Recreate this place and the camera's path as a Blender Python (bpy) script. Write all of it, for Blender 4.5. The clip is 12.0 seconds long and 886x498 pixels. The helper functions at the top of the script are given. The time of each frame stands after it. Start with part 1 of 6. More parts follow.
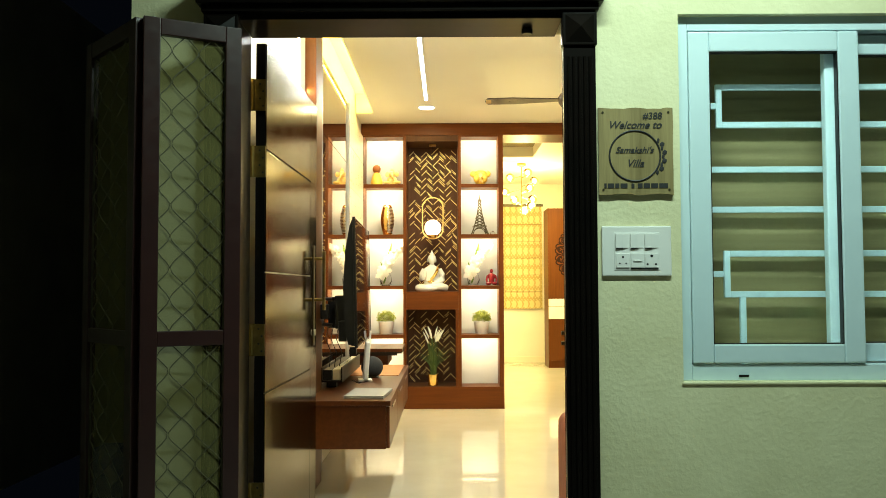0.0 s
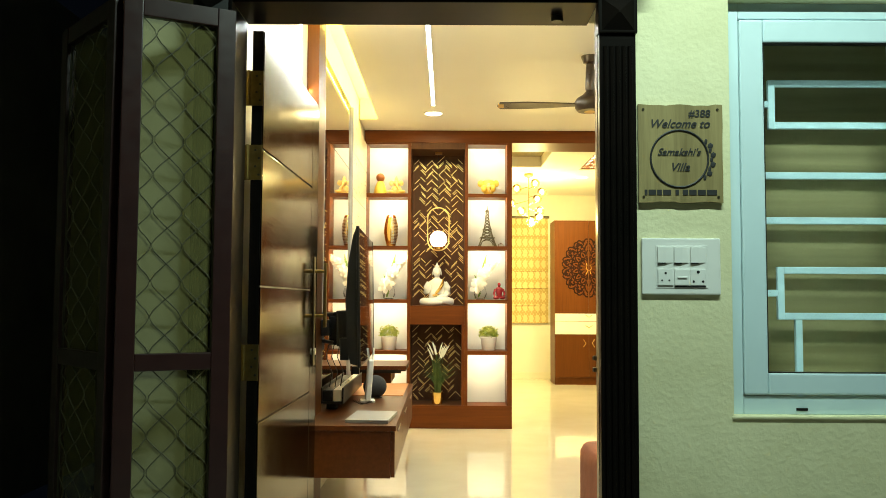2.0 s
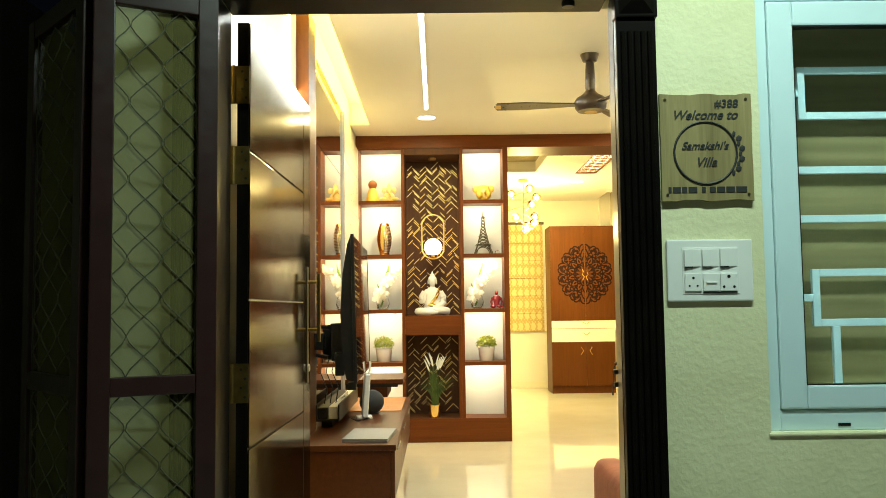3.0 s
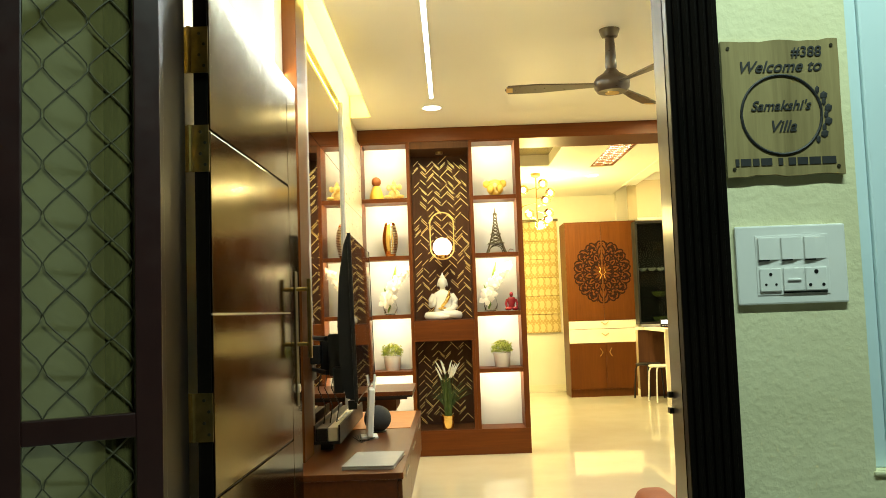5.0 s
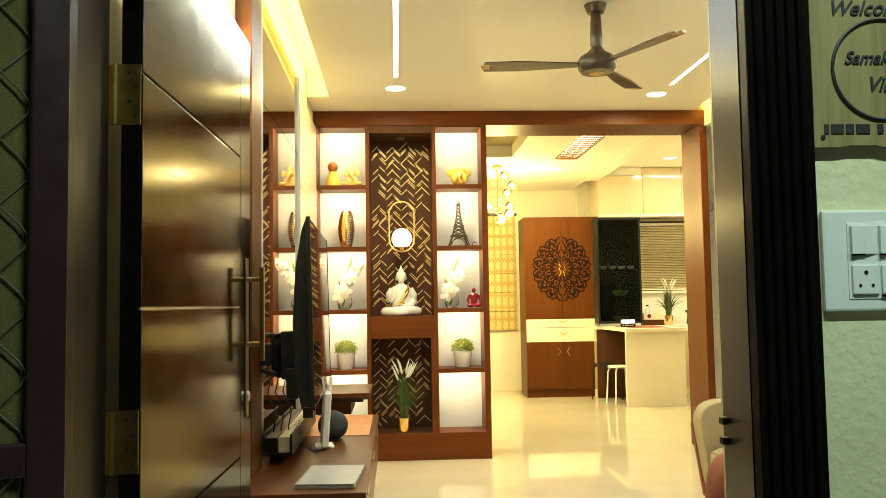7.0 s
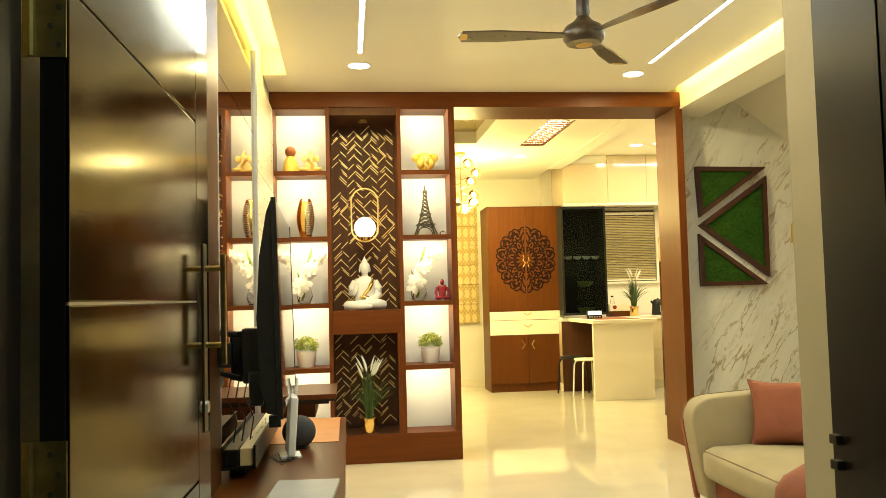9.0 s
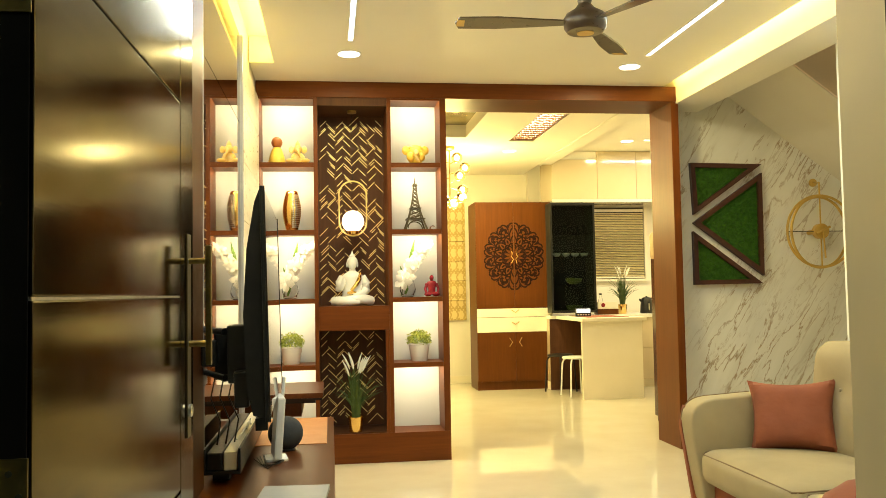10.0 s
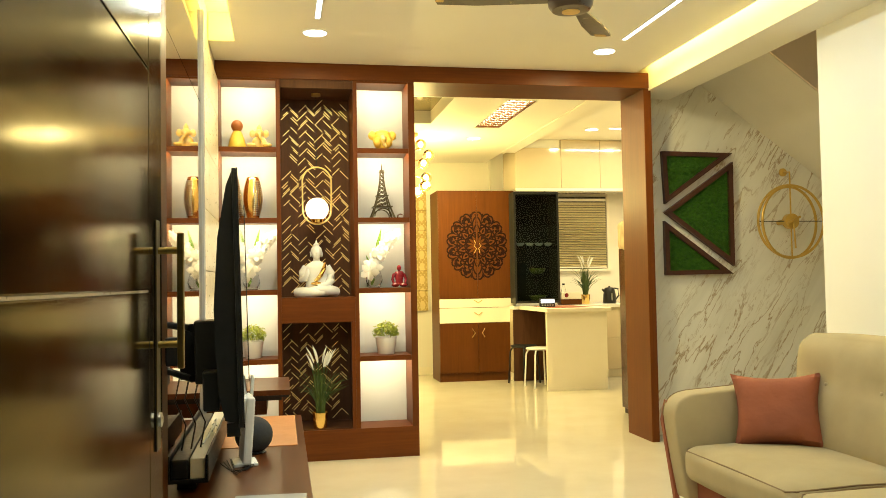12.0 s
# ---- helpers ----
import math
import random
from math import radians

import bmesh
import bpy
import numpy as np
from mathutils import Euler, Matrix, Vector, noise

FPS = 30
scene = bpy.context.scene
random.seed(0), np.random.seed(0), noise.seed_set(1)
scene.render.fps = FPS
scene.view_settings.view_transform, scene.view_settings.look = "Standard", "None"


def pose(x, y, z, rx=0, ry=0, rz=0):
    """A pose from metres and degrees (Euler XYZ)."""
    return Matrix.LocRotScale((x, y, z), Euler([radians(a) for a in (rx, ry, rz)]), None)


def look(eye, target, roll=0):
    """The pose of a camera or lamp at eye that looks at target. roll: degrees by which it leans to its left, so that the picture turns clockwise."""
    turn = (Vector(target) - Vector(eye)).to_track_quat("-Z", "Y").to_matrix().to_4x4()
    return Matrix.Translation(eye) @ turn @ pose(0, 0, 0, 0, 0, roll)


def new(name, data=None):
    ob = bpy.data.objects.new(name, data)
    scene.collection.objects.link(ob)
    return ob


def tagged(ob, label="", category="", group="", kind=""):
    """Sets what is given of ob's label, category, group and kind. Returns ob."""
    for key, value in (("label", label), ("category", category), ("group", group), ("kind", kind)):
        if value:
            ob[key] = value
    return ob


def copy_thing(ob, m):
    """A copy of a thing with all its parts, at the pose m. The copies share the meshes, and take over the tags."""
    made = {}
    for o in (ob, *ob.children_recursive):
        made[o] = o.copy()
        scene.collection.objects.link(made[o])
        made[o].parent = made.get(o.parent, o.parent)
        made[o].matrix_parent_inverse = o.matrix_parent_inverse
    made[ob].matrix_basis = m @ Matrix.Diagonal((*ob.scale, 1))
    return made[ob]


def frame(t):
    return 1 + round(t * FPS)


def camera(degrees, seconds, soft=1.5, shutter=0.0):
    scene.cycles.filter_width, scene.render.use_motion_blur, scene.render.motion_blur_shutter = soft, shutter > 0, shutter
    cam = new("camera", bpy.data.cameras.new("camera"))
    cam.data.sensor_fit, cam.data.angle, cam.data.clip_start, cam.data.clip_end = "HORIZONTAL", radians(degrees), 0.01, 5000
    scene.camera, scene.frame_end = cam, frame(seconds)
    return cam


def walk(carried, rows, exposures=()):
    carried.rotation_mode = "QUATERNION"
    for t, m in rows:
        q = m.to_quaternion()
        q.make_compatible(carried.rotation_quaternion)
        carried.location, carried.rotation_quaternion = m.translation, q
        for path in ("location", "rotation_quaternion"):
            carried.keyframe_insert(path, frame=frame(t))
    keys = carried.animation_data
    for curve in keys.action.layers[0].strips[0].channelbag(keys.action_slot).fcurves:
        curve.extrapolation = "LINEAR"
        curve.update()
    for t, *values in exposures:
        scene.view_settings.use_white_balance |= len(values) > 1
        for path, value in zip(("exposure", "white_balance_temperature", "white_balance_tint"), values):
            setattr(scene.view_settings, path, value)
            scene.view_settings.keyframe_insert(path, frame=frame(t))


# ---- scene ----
cam = camera(55.0, 12.0, soft=0.6)
PATH = [
    (0, (0.687, -2.949, 1.179), (0.678, -0.951, 1.273), -0.2),
    (0.5, (0.694, -2.891, 1.186), (0.678, -0.894, 1.294), -0.2),
    (1, (0.683, -2.822, 1.184), (0.658, -0.826, 1.301), -0.1),
    (1.5, (0.66, -2.725, 1.184), (0.635, -0.729, 1.302), 0.3),
    (2, (0.629, -2.602, 1.199), (0.62, -0.605, 1.321), 0.3),
    (2.5, (0.599, -2.492, 1.21), (0.608, -0.497, 1.343), -0.2),
    (3, (0.583, -2.374, 1.208), (0.597, -0.379, 1.35), -0.7),
    (5, (0.596, -1.868, 1.233), (0.584, 0.126, 1.378), -2.0),
    (5.5, (0.59, -1.76, 1.23), (0.598, 0.235, 1.378), -1.7),
    (6, (0.564, -1.637, 1.229), (0.6, 0.357, 1.375), -1.3),
    (6.5, (0.528, -1.522, 1.238), (0.599, 0.472, 1.378), -1.1),
    (7, (0.497, -1.42, 1.244), (0.607, 0.573, 1.374), -0.9),
    (8.8, (0.407, -1.062, 1.242), (0.62, 0.923, 1.355), -1.2),
    (9, (0.402, -1.02, 1.241), (0.626, 0.965, 1.353), -1.5),
    (9.5, (0.383, -0.922, 1.245), (0.628, 1.06, 1.353), -1.6),
    (10, (0.369, -0.852, 1.244), (0.632, 1.128, 1.346), -1.0),
    (10.5, (0.357, -0.785, 1.246), (0.653, 1.191, 1.334), -0.3),
    (11, (0.337, -0.718, 1.249), (0.668, 1.253, 1.326), -0.4),
    (11.5, (0.316, -0.664, 1.253), (0.667, 1.304, 1.326), -0.8),
    (12, (0.288, -0.621, 1.256), (0.66, 1.343, 1.331), -1.0),
]
walk(cam, [(t, look(eye, target, roll)) for t, eye, target, roll in PATH], [(0, 0.08), (5, -0.05), (7, -0.09), (9, -0.16), (12, -0.22)])

# ---- world and lights ----
world = bpy.data.worlds.new("night_sky")
scene.world = world
world.use_nodes = True
world.node_tree.nodes["Background"].inputs[0].default_value = (0.02, 0.03, 0.05, 1)
world.node_tree.nodes["Background"].inputs[1].default_value = 0.05

WARM = (0.96, 0.80, 0.36)
SHELF = (1.0, 0.82, 0.45)
COOL = (0.87, 1.0, 0.98)
COVE = (0.98, 0.74, 0.13)
TUBE = (0.72, 1.0, 0.86)


def area(name, x, y, z, sx, sy, power, colour, turn=(0, 0, 0), spread=180):
    """A rectangular lamp that shines down before its turn."""
    d = bpy.data.lights.new(name, "AREA")
    d.shape, d.size, d.size_y, d.energy, d.color = "RECTANGLE", sx, sy, power, colour
    d.spread = radians(spread)
    ob = new(name, d)
    ob.matrix_world = pose(x, y, z, *turn)
    return ob


def point(name, x, y, z, power, colour, radius=0.04):
    d = bpy.data.lights.new(name, "POINT")
    d.energy, d.color, d.shadow_soft_size = power, colour, radius
    ob = new(name, d)
    ob.location = (x, y, z)
    return ob


# linear ceiling lights of the living room
area("linear_light_lamp", 0.51, 2.45, 2.826, 0.03, 3.9, 42, COOL)
area("linear_light_lamp", 2.53, 2.55, 2.826, 0.03, 4.1, 27, COOL)
# recessed downlights; the two at y 0.35 are added, out of view
for x, y, p in ((0.507, 4.74, 24), (2.506, 4.93, 30), (0.507, 0.35, 8), (2.53, 0.35, 3)):
    area("downlight_lamp", x, y, 2.82, 0.10, 0.10, p, WARM)
# Those at x 1.2, x 4.75 and y 6.3 are added too, out of view.
for x, y, p in ((2.44, 8.75, 38), (1.2, 8.75, 30), (3.95, 9.0, 16), (4.75, 9.0, 14), (2.44, 6.3, 22)):
    area("downlight_lamp", x, y, 2.855 if x < 3 else 3.02, 0.10, 0.10, p, WARM)
# cove strips along both sides of the living room ceiling
area("cove_strip_lamp", 0.02, 2.6, 2.90, 0.02, 4.7, 40, COVE, (0, 100, 0))
area("cove_strip_lamp", 2.97, 2.85, 2.90, 0.02, 5.2, 38, COVE, (0, -100, 0))
# shelf strips, one under the top of each lit bay
for x0, x1 in ((-0.13, 0.25), (0.84, 1.19)):
    for z in (2.715, 2.1985, 1.695, 1.186, 0.699):
        area("shelf_strip_lamp", (x0 + x1) / 2, 5.545, z - 0.007, x1 - x0 - 0.02, 0.010, 3.0, SHELF, (60, 0, 0))
# vertical strip on the wall behind the open door
area("wall_strip_lamp", -0.135, 1.78, 2.35, 0.02, 0.75, 5, SHELF, (0, -90, 0))
# globe pendant, chandelier, jali glow
point("pendant_lamp_bulb", 0.545, 5.69, 1.80, 5.0, WARM, 0.05)
point("chandelier_bulb", 1.74, 8.70, 2.24, 150, (1.0, 0.80, 0.27), 0.12)
area("jali_lamp", 2.44, 7.42, 2.915, 0.22, 1.3, 40, SHELF, (180, 0, 0))
area("linear_light_lamp", 4.62, 8.93, 3.03, 0.95, 0.03, 12, COOL)
# Added fill for the kitchen wall and blind, without any fitting.
area("kitchen_fill_lamp", 4.2, 9.92, 2.39, 1.3, 0.02, 20, SHELF)
# tube light over the window outside
area("tube_light_lamp", 1.45, -1.05, 3.10, 1.15, 0.05, 58, TUBE)

# ---- materials ----


def nodes_of(name):
    m = bpy.data.materials.new(name)
    m.use_nodes = True
    t = m.node_tree
    return m, t, t.nodes["Principled BSDF"]


def coords(t, stretch=(1, 1, 1), turn=(0, 0, 0)):
    c = t.nodes.new("ShaderNodeTexCoord")
    mp = t.nodes.new("ShaderNodeMapping")
    mp.inputs["Scale"].default_value = stretch
    mp.inputs["Rotation"].default_value = [radians(a) for a in turn]
    t.links.new(c.outputs["Object"], mp.inputs["Vector"])
    return mp.outputs["Vector"]


def noise_tex(t, vec, scale, detail=4, rough=0.55, distortion=0.0):
    n = t.nodes.new("ShaderNodeTexNoise")
    n.inputs["Scale"].default_value = scale
    n.inputs["Detail"].default_value = detail
    n.inputs["Roughness"].default_value = rough
    n.inputs["Distortion"].default_value = distortion
    t.links.new(vec, n.inputs["Vector"])
    return n.outputs["Fac"]


def ramp(t, fac, stops):
    r = t.nodes.new("ShaderNodeValToRGB")
    while len(r.color_ramp.elements) < len(stops):
        r.color_ramp.elements.new(0.5)
    for e, (p, c) in zip(r.color_ramp.elements, stops):
        e.position, e.color = p, (*c, 1) if len(c) == 3 else c
    t.links.new(fac, r.inputs["Fac"])
    return r.outputs["Color"]


def math_node(t, op, a, b=None):
    n = t.nodes.new("ShaderNodeMath")
    n.operation = op
    for i, v in enumerate((a, b)):
        if v is None:
            continue
        if isinstance(v, (int, float)):
            n.inputs[i].default_value = v
        else:
            t.links.new(v, n.inputs[i])
    return n.outputs[0]


def bumped(t, p, height, strength, distance=0.002):
    b = t.nodes.new("ShaderNodeBump")
    b.inputs["Strength"].default_value = strength
    b.inputs["Distance"].default_value = distance
    t.links.new(height, b.inputs["Height"])
    t.links.new(b.outputs["Normal"], p.inputs["Normal"])


def mat(name, c1, c2=None, scale=6.0, rough=0.5, metal=0.0, bump=0.0, bump_scale=200.0, coat=0.0, stretch=(1, 1, 1), rvar=0.08, distance=0.002, spec=0.5):
    """Two tones of noise at two scales, with roughness that varies and a fine relief."""
    m, t, p = nodes_of(name)
    c2 = c2 or tuple(c * 0.88 for c in c1)
    v = coords(t, stretch)
    n = noise_tex(t, v, scale, 6)
    t.links.new(ramp(t, n, [(0.3, c1), (0.7, c2)]), p.inputs["Base Color"])
    n2 = noise_tex(t, v, scale * 3.7, 3)
    mr = t.nodes.new("ShaderNodeMapRange")
    mr.inputs["To Min"].default_value, mr.inputs["To Max"].default_value = max(0.02, rough - rvar), min(1, rough + rvar)
    t.links.new(n2, mr.inputs["Value"])
    t.links.new(mr.outputs["Result"], p.inputs["Roughness"])
    p.inputs["Metallic"].default_value = metal
    p.inputs["Specular IOR Level"].default_value = spec
    p.inputs["Coat Weight"].default_value = coat
    p.inputs["Coat Roughness"].default_value = 0.12
    if bump:
        bumped(t, p, noise_tex(t, v, bump_scale, 3), bump, distance)
    return m


def glow(name, colour, strength):
    m, t, p = nodes_of(name)
    p.inputs["Base Color"].default_value = (0.9, 0.9, 0.9, 1)
    p.inputs["Emission Color"].default_value = (*colour, 1)
    p.inputs["Emission Strength"].default_value = strength
    return m


def glass(name, colour=(1, 1, 1), rough=0.02, ior=1.45):
    m, t, p = nodes_of(name)
    p.inputs["Base Color"].default_value = (*colour, 1)
    p.inputs["Roughness"].default_value = rough
    p.inputs["Transmission Weight"].default_value = 1.0
    p.inputs["IOR"].default_value = ior
    return m


def wood(name, dark, light, rough=0.42, coat=0.0, along="z", scale=5.0, relief=0.08, spec=0.26):
    """Laminate with straight grain along one axis."""
    m, t, p = nodes_of(name)
    st = {"x": (0.12, 2.2, 2.2), "y": (2.2, 0.12, 2.2), "z": (2.2, 2.2, 0.12)}[along]
    v = coords(t, st)
    n = noise_tex(t, v, scale * 4, 8, 0.65, 0.4)
    big = noise_tex(t, coords(t, tuple(s * 0.4 for s in st)), scale, 3)
    mix = math_node(t, "ADD", math_node(t, "MULTIPLY", n, 0.65), math_node(t, "MULTIPLY", big, 0.35))
    t.links.new(ramp(t, mix, [(0.33, dark), (0.66, light)]), p.inputs["Base Color"])
    mr = t.nodes.new("ShaderNodeMapRange")
    mr.inputs["To Min"].default_value, mr.inputs["To Max"].default_value = rough - 0.02, rough + 0.03
    t.links.new(n, mr.inputs["Value"])
    t.links.new(mr.outputs["Result"], p.inputs["Roughness"])
    p.inputs["Coat Weight"].default_value = coat
    p.inputs["Coat Roughness"].default_value = 0.15
    p.inputs["Specular IOR Level"].default_value = spec
    if relief:
        bumped(t, p, n, relief, 0.001)
    return m


def veneer(name):
    """Lacquered metallic bronze veneer, brushed across, with a mottled polish."""
    m, t, p = nodes_of(name)
    n = noise_tex(t, coords(t, (0.5, 2.0, 3.0)), 11, 9, 0.72, 0.3)
    big = noise_tex(t, coords(t, (1.0, 1.0, 1.4)), 4.0, 6, 0.6)
    mix = math_node(t, "ADD", math_node(t, "MULTIPLY", n, 0.6), math_node(t, "MULTIPLY", big, 0.4))
    t.links.new(ramp(t, mix, [(0.34, (0.010, 0.0075, 0.0045)), (0.66, (0.055, 0.042, 0.024))]), p.inputs["Base Color"])
    t.links.new(ramp(t, big, [(0.3, (0.10, 0.10, 0.10)), (0.7, (0.175, 0.175, 0.175))]), p.inputs["Roughness"])
    p.inputs["Metallic"].default_value = 1.0
    p.inputs["Specular Tint"].default_value = (0.80, 0.77, 0.69, 1)
    bumped(t, p, noise_tex(t, coords(t, (0.3, 1.0, 5.0)), 30, 4), 0.05, 0.001)
    return m


def net(name):
    """Fine woven net that lets most of the light pass."""
    m, t, p = nodes_of(name)
    v = coords(t)
    t.links.new(ramp(t, noise_tex(t, v, 9, 5), [(0.3, (0.31, 0.28, 0.09)), (0.7, (0.235, 0.21, 0.068))]), p.inputs["Base Color"])
    p.inputs["Roughness"].default_value = 0.9
    p.inputs["Alpha"].default_value = 0.24
    return m


def stucco(name, c1, c2):
    """Pebbled texture paint with dirt stains."""
    m, t, p = nodes_of(name)
    v = coords(t)
    t.links.new(ramp(t, noise_tex(t, v, 2.2, 7, 0.65), [(0.25, c2), (0.6, c1)]), p.inputs["Base Color"])
    a = noise_tex(t, v, 55, 3, 0.5)
    b = noise_tex(t, coords(t, (1, 1, 0.5)), 120, 2, 0.5)
    bumped(t, p, math_node(t, "ADD", ramp(t, a, [(0.40, (0, 0, 0)), (0.66, (1, 1, 1))]), math_node(t, "MULTIPLY", b, 0.7)), 0.22, 0.003)
    p.inputs["Roughness"].default_value = 0.75
    return m


def marble(name):
    """Pale stone with fine brown streaks that lean one way."""
    m, t, p = nodes_of(name)
    c = t.nodes.new("ShaderNodeTexCoord")
    mp = t.nodes.new("ShaderNodeMapping")
    mp.vector_type = "TEXTURE"
    mp.inputs["Rotation"].default_value = (0, radians(33), 0)
    mp.inputs["Scale"].default_value = (1, 1, 5.0)
    t.links.new(c.outputs["Object"], mp.inputs["Vector"])
    v = mp.outputs["Vector"]

    def ridge(scale, width, distortion):
        n = noise_tex(t, v, scale, 5, 0.6, distortion)
        off = math_node(t, "ABSOLUTE", math_node(t, "SUBTRACT", n, 0.5))
        return ramp(t, off, [(0.0, (1, 1, 1)), (width, (0, 0, 0))])
    breaks = ramp(t, noise_tex(t, v, 4.2, 4), [(0.40, (0, 0, 0)), (0.56, (1, 1, 1))])
    bold = math_node(t, "MULTIPLY", ridge(7.0, 0.024, 0.35), breaks)
    fine = math_node(t, "MULTIPLY", ridge(12.0, 0.014, 0.4), ramp(t, noise_tex(t, v, 7.0, 3), [(0.45, (0, 0, 0)), (0.7, (0.8, 0.8, 0.8))]))
    fac = math_node(t, "MULTIPLY", math_node(t, "MAXIMUM", bold, fine), 0.92)
    base = ramp(t, noise_tex(t, v, 4.5, 7, 0.65, 0.4), [(0.28, (0.66, 0.64, 0.56)), (0.5, (0.77, 0.75, 0.68)), (0.72, (0.83, 0.81, 0.74))])
    mx = t.nodes.new("ShaderNodeMix")
    mx.data_type = "RGBA"
    t.links.new(fac, mx.inputs["Factor"])
    t.links.new(base, mx.inputs["A"])
    mx.inputs["B"].default_value = (0.34, 0.23, 0.12, 1)
    t.links.new(mx.outputs["Result"], p.inputs["Base Color"])
    p.inputs["Roughness"].default_value = 0.32
    return m


def damask(name):
    """Woven blind cloth with a repeating leaf lattice."""
    m, t, p = nodes_of(name)
    c = t.nodes.new("ShaderNodeTexCoord")
    s = t.nodes.new("ShaderNodeSeparateXYZ")
    t.links.new(c.outputs["Object"], s.inputs[0])
    x, z = s.outputs["X"], s.outputs["Z"]

    def wave(v, k, ph=0.0):
        return math_node(t, "SINE", math_node(t, "ADD", math_node(t, "MULTIPLY", v, k), ph))
    # staggered medallions with an outline ring and small petals
    lat = math_node(t, "ABSOLUTE", math_node(t, "MULTIPLY", wave(x, 33), wave(z, 18.5)))
    petal = math_node(t, "MULTIPLY", wave(x, 132, 0.6), wave(z, 92, 0.4))
    rings = math_node(t, "SINE", math_node(t, "MULTIPLY", lat, 13.0))
    sumv = math_node(t, "ADD", lat, math_node(t, "ADD", math_node(t, "MULTIPLY", rings, 0.16), math_node(t, "MULTIPLY", petal, 0.20)))
    n = noise_tex(t, coords(t), 60, 3)
    sumv = math_node(t, "ADD", sumv, math_node(t, "MULTIPLY", n, 0.15))
    t.links.new(ramp(t, sumv, [(0.30, (0.42, 0.29, 0.085)), (0.55, (0.62, 0.48, 0.21))]), p.inputs["Base Color"])
    p.inputs["Roughness"].default_value = 0.6
    return m


M_STUCCO = stucco("stucco_paint", (0.76, 0.73, 0.47), (0.62, 0.59, 0.35))
M_WALL = mat("ivory_wall_paint", (0.80, 0.76, 0.66), (0.76, 0.71, 0.60), 1.5, 0.6, bump=0.05)
# Cream darkened to tan, so the weak light by the door is in the colour.
M_REVEAL = mat("dimmed_cream_paint", (0.50, 0.42, 0.27), (0.44, 0.37, 0.23), 3, 0.6)
M_WHITEWALL = mat("white_wall_paint", (0.80, 0.81, 0.78), (0.76, 0.77, 0.74), 1.5, 0.55, bump=0.05)
M_CEIL = mat("ceiling_paint", (0.88, 0.85, 0.76), (0.85, 0.82, 0.73), 1.0, 0.6, bump=0.03)
M_PINK = mat("peach_stair_paint", (0.86, 0.72, 0.62), (0.82, 0.68, 0.57), 1.5, 0.6)
M_FLOOR = mat("polished_floor_tile", (0.64, 0.59, 0.47), (0.58, 0.53, 0.41), 2.2, 0.045, rvar=0.02, bump=0.006, bump_scale=8)
M_PORCH = mat("porch_floor_tile", (0.30, 0.28, 0.25), (0.22, 0.21, 0.19), 3.0, 0.4)
# Dull tone that carries the porch's lack of light.
M_DARKWALL = mat("darkened_porch_paint", (0.36, 0.32, 0.20), (0.28, 0.25, 0.16), 2.0, 0.8)
M_WOOD = wood("mahogany_laminate", (0.088, 0.022, 0.003), (0.142, 0.038, 0.005), spec=0.18)
M_WOODX = wood("mahogany_laminate_across", (0.088, 0.022, 0.003), (0.142, 0.038, 0.005), along="x", spec=0.18)
# The same laminate made darker: shade on the unit, put into the colour.
M_WOODY = wood("shaded_mahogany_lengthwise", (0.060, 0.015, 0.002), (0.105, 0.028, 0.005), 0.30, 0.0, along="y", relief=0.0, spec=0.34)
M_WALNUT = wood("teak_wardrobe_laminate", (0.072, 0.020, 0.002), (0.104, 0.032, 0.004), 0.38, 0.0, spec=0.16)
M_PANEL = wood("dark_niche_laminate", (0.056, 0.020, 0.008), (0.098, 0.038, 0.014), 0.6, 0.0, spec=0.25)
M_LEAF = veneer("bronze_door_veneer")
M_FRAME = mat("black_polished_door_frame", (0.004, 0.0035, 0.003), (0.007, 0.005, 0.004), 8, 0.30, coat=0.0, spec=0.08, rvar=0.01)
M_MESHFRAME = mat("maroon_door_frame", (0.026, 0.009, 0.009), (0.036, 0.012, 0.011), 10, 0.32, coat=0.05, spec=0.5)
M_NET = net("olive_insect_net")
M_WIRE = mat("mesh_wire", (0.10, 0.095, 0.055), (0.075, 0.07, 0.04), 20, 0.55, 0.2)
M_BRASS = mat("aged_brass", (0.58, 0.40, 0.15), (0.52, 0.35, 0.125), 12, 0.36, 1.0)
M_OLDBRASS = mat("tarnished_brass", (0.30, 0.215, 0.075), (0.20, 0.14, 0.045), 30, 0.42, 1.0)
M_GOLD = mat("bright_gold", (0.90, 0.62, 0.22), (0.80, 0.52, 0.16), 12, 0.2, 1.0)
M_GOLDMATT = mat("satin_gold_paint", (0.62, 0.40, 0.09), (0.54, 0.34, 0.07), 12, 0.4, 0.35)
M_STEEL = mat("brushed_steel", (0.62, 0.62, 0.60), (0.5, 0.5, 0.49), 30, 0.3, 1.0)
M_ALU = mat("grey_aluminium", (0.36, 0.38, 0.40), (0.33, 0.35, 0.37), 5, 0.38, 0.5, rvar=0.03)
M_INLAY = mat("gold_inlay", (0.95, 0.72, 0.30), (0.90, 0.64, 0.24), 12, 0.35, 0.25)
M_UPVC = mat("white_upvc", (0.62, 0.77, 0.82), (0.58, 0.73, 0.78), 6, 0.35)
M_GRILL = mat("pale_blue_grille_paint", (0.50, 0.68, 0.74), (0.45, 0.62, 0.68), 9, 0.45)
M_CURTAIN = mat("olive_curtain_cloth", (0.25, 0.22, 0.10), (0.19, 0.165, 0.075), 5, 0.85, stretch=(0.3, 1, 6))
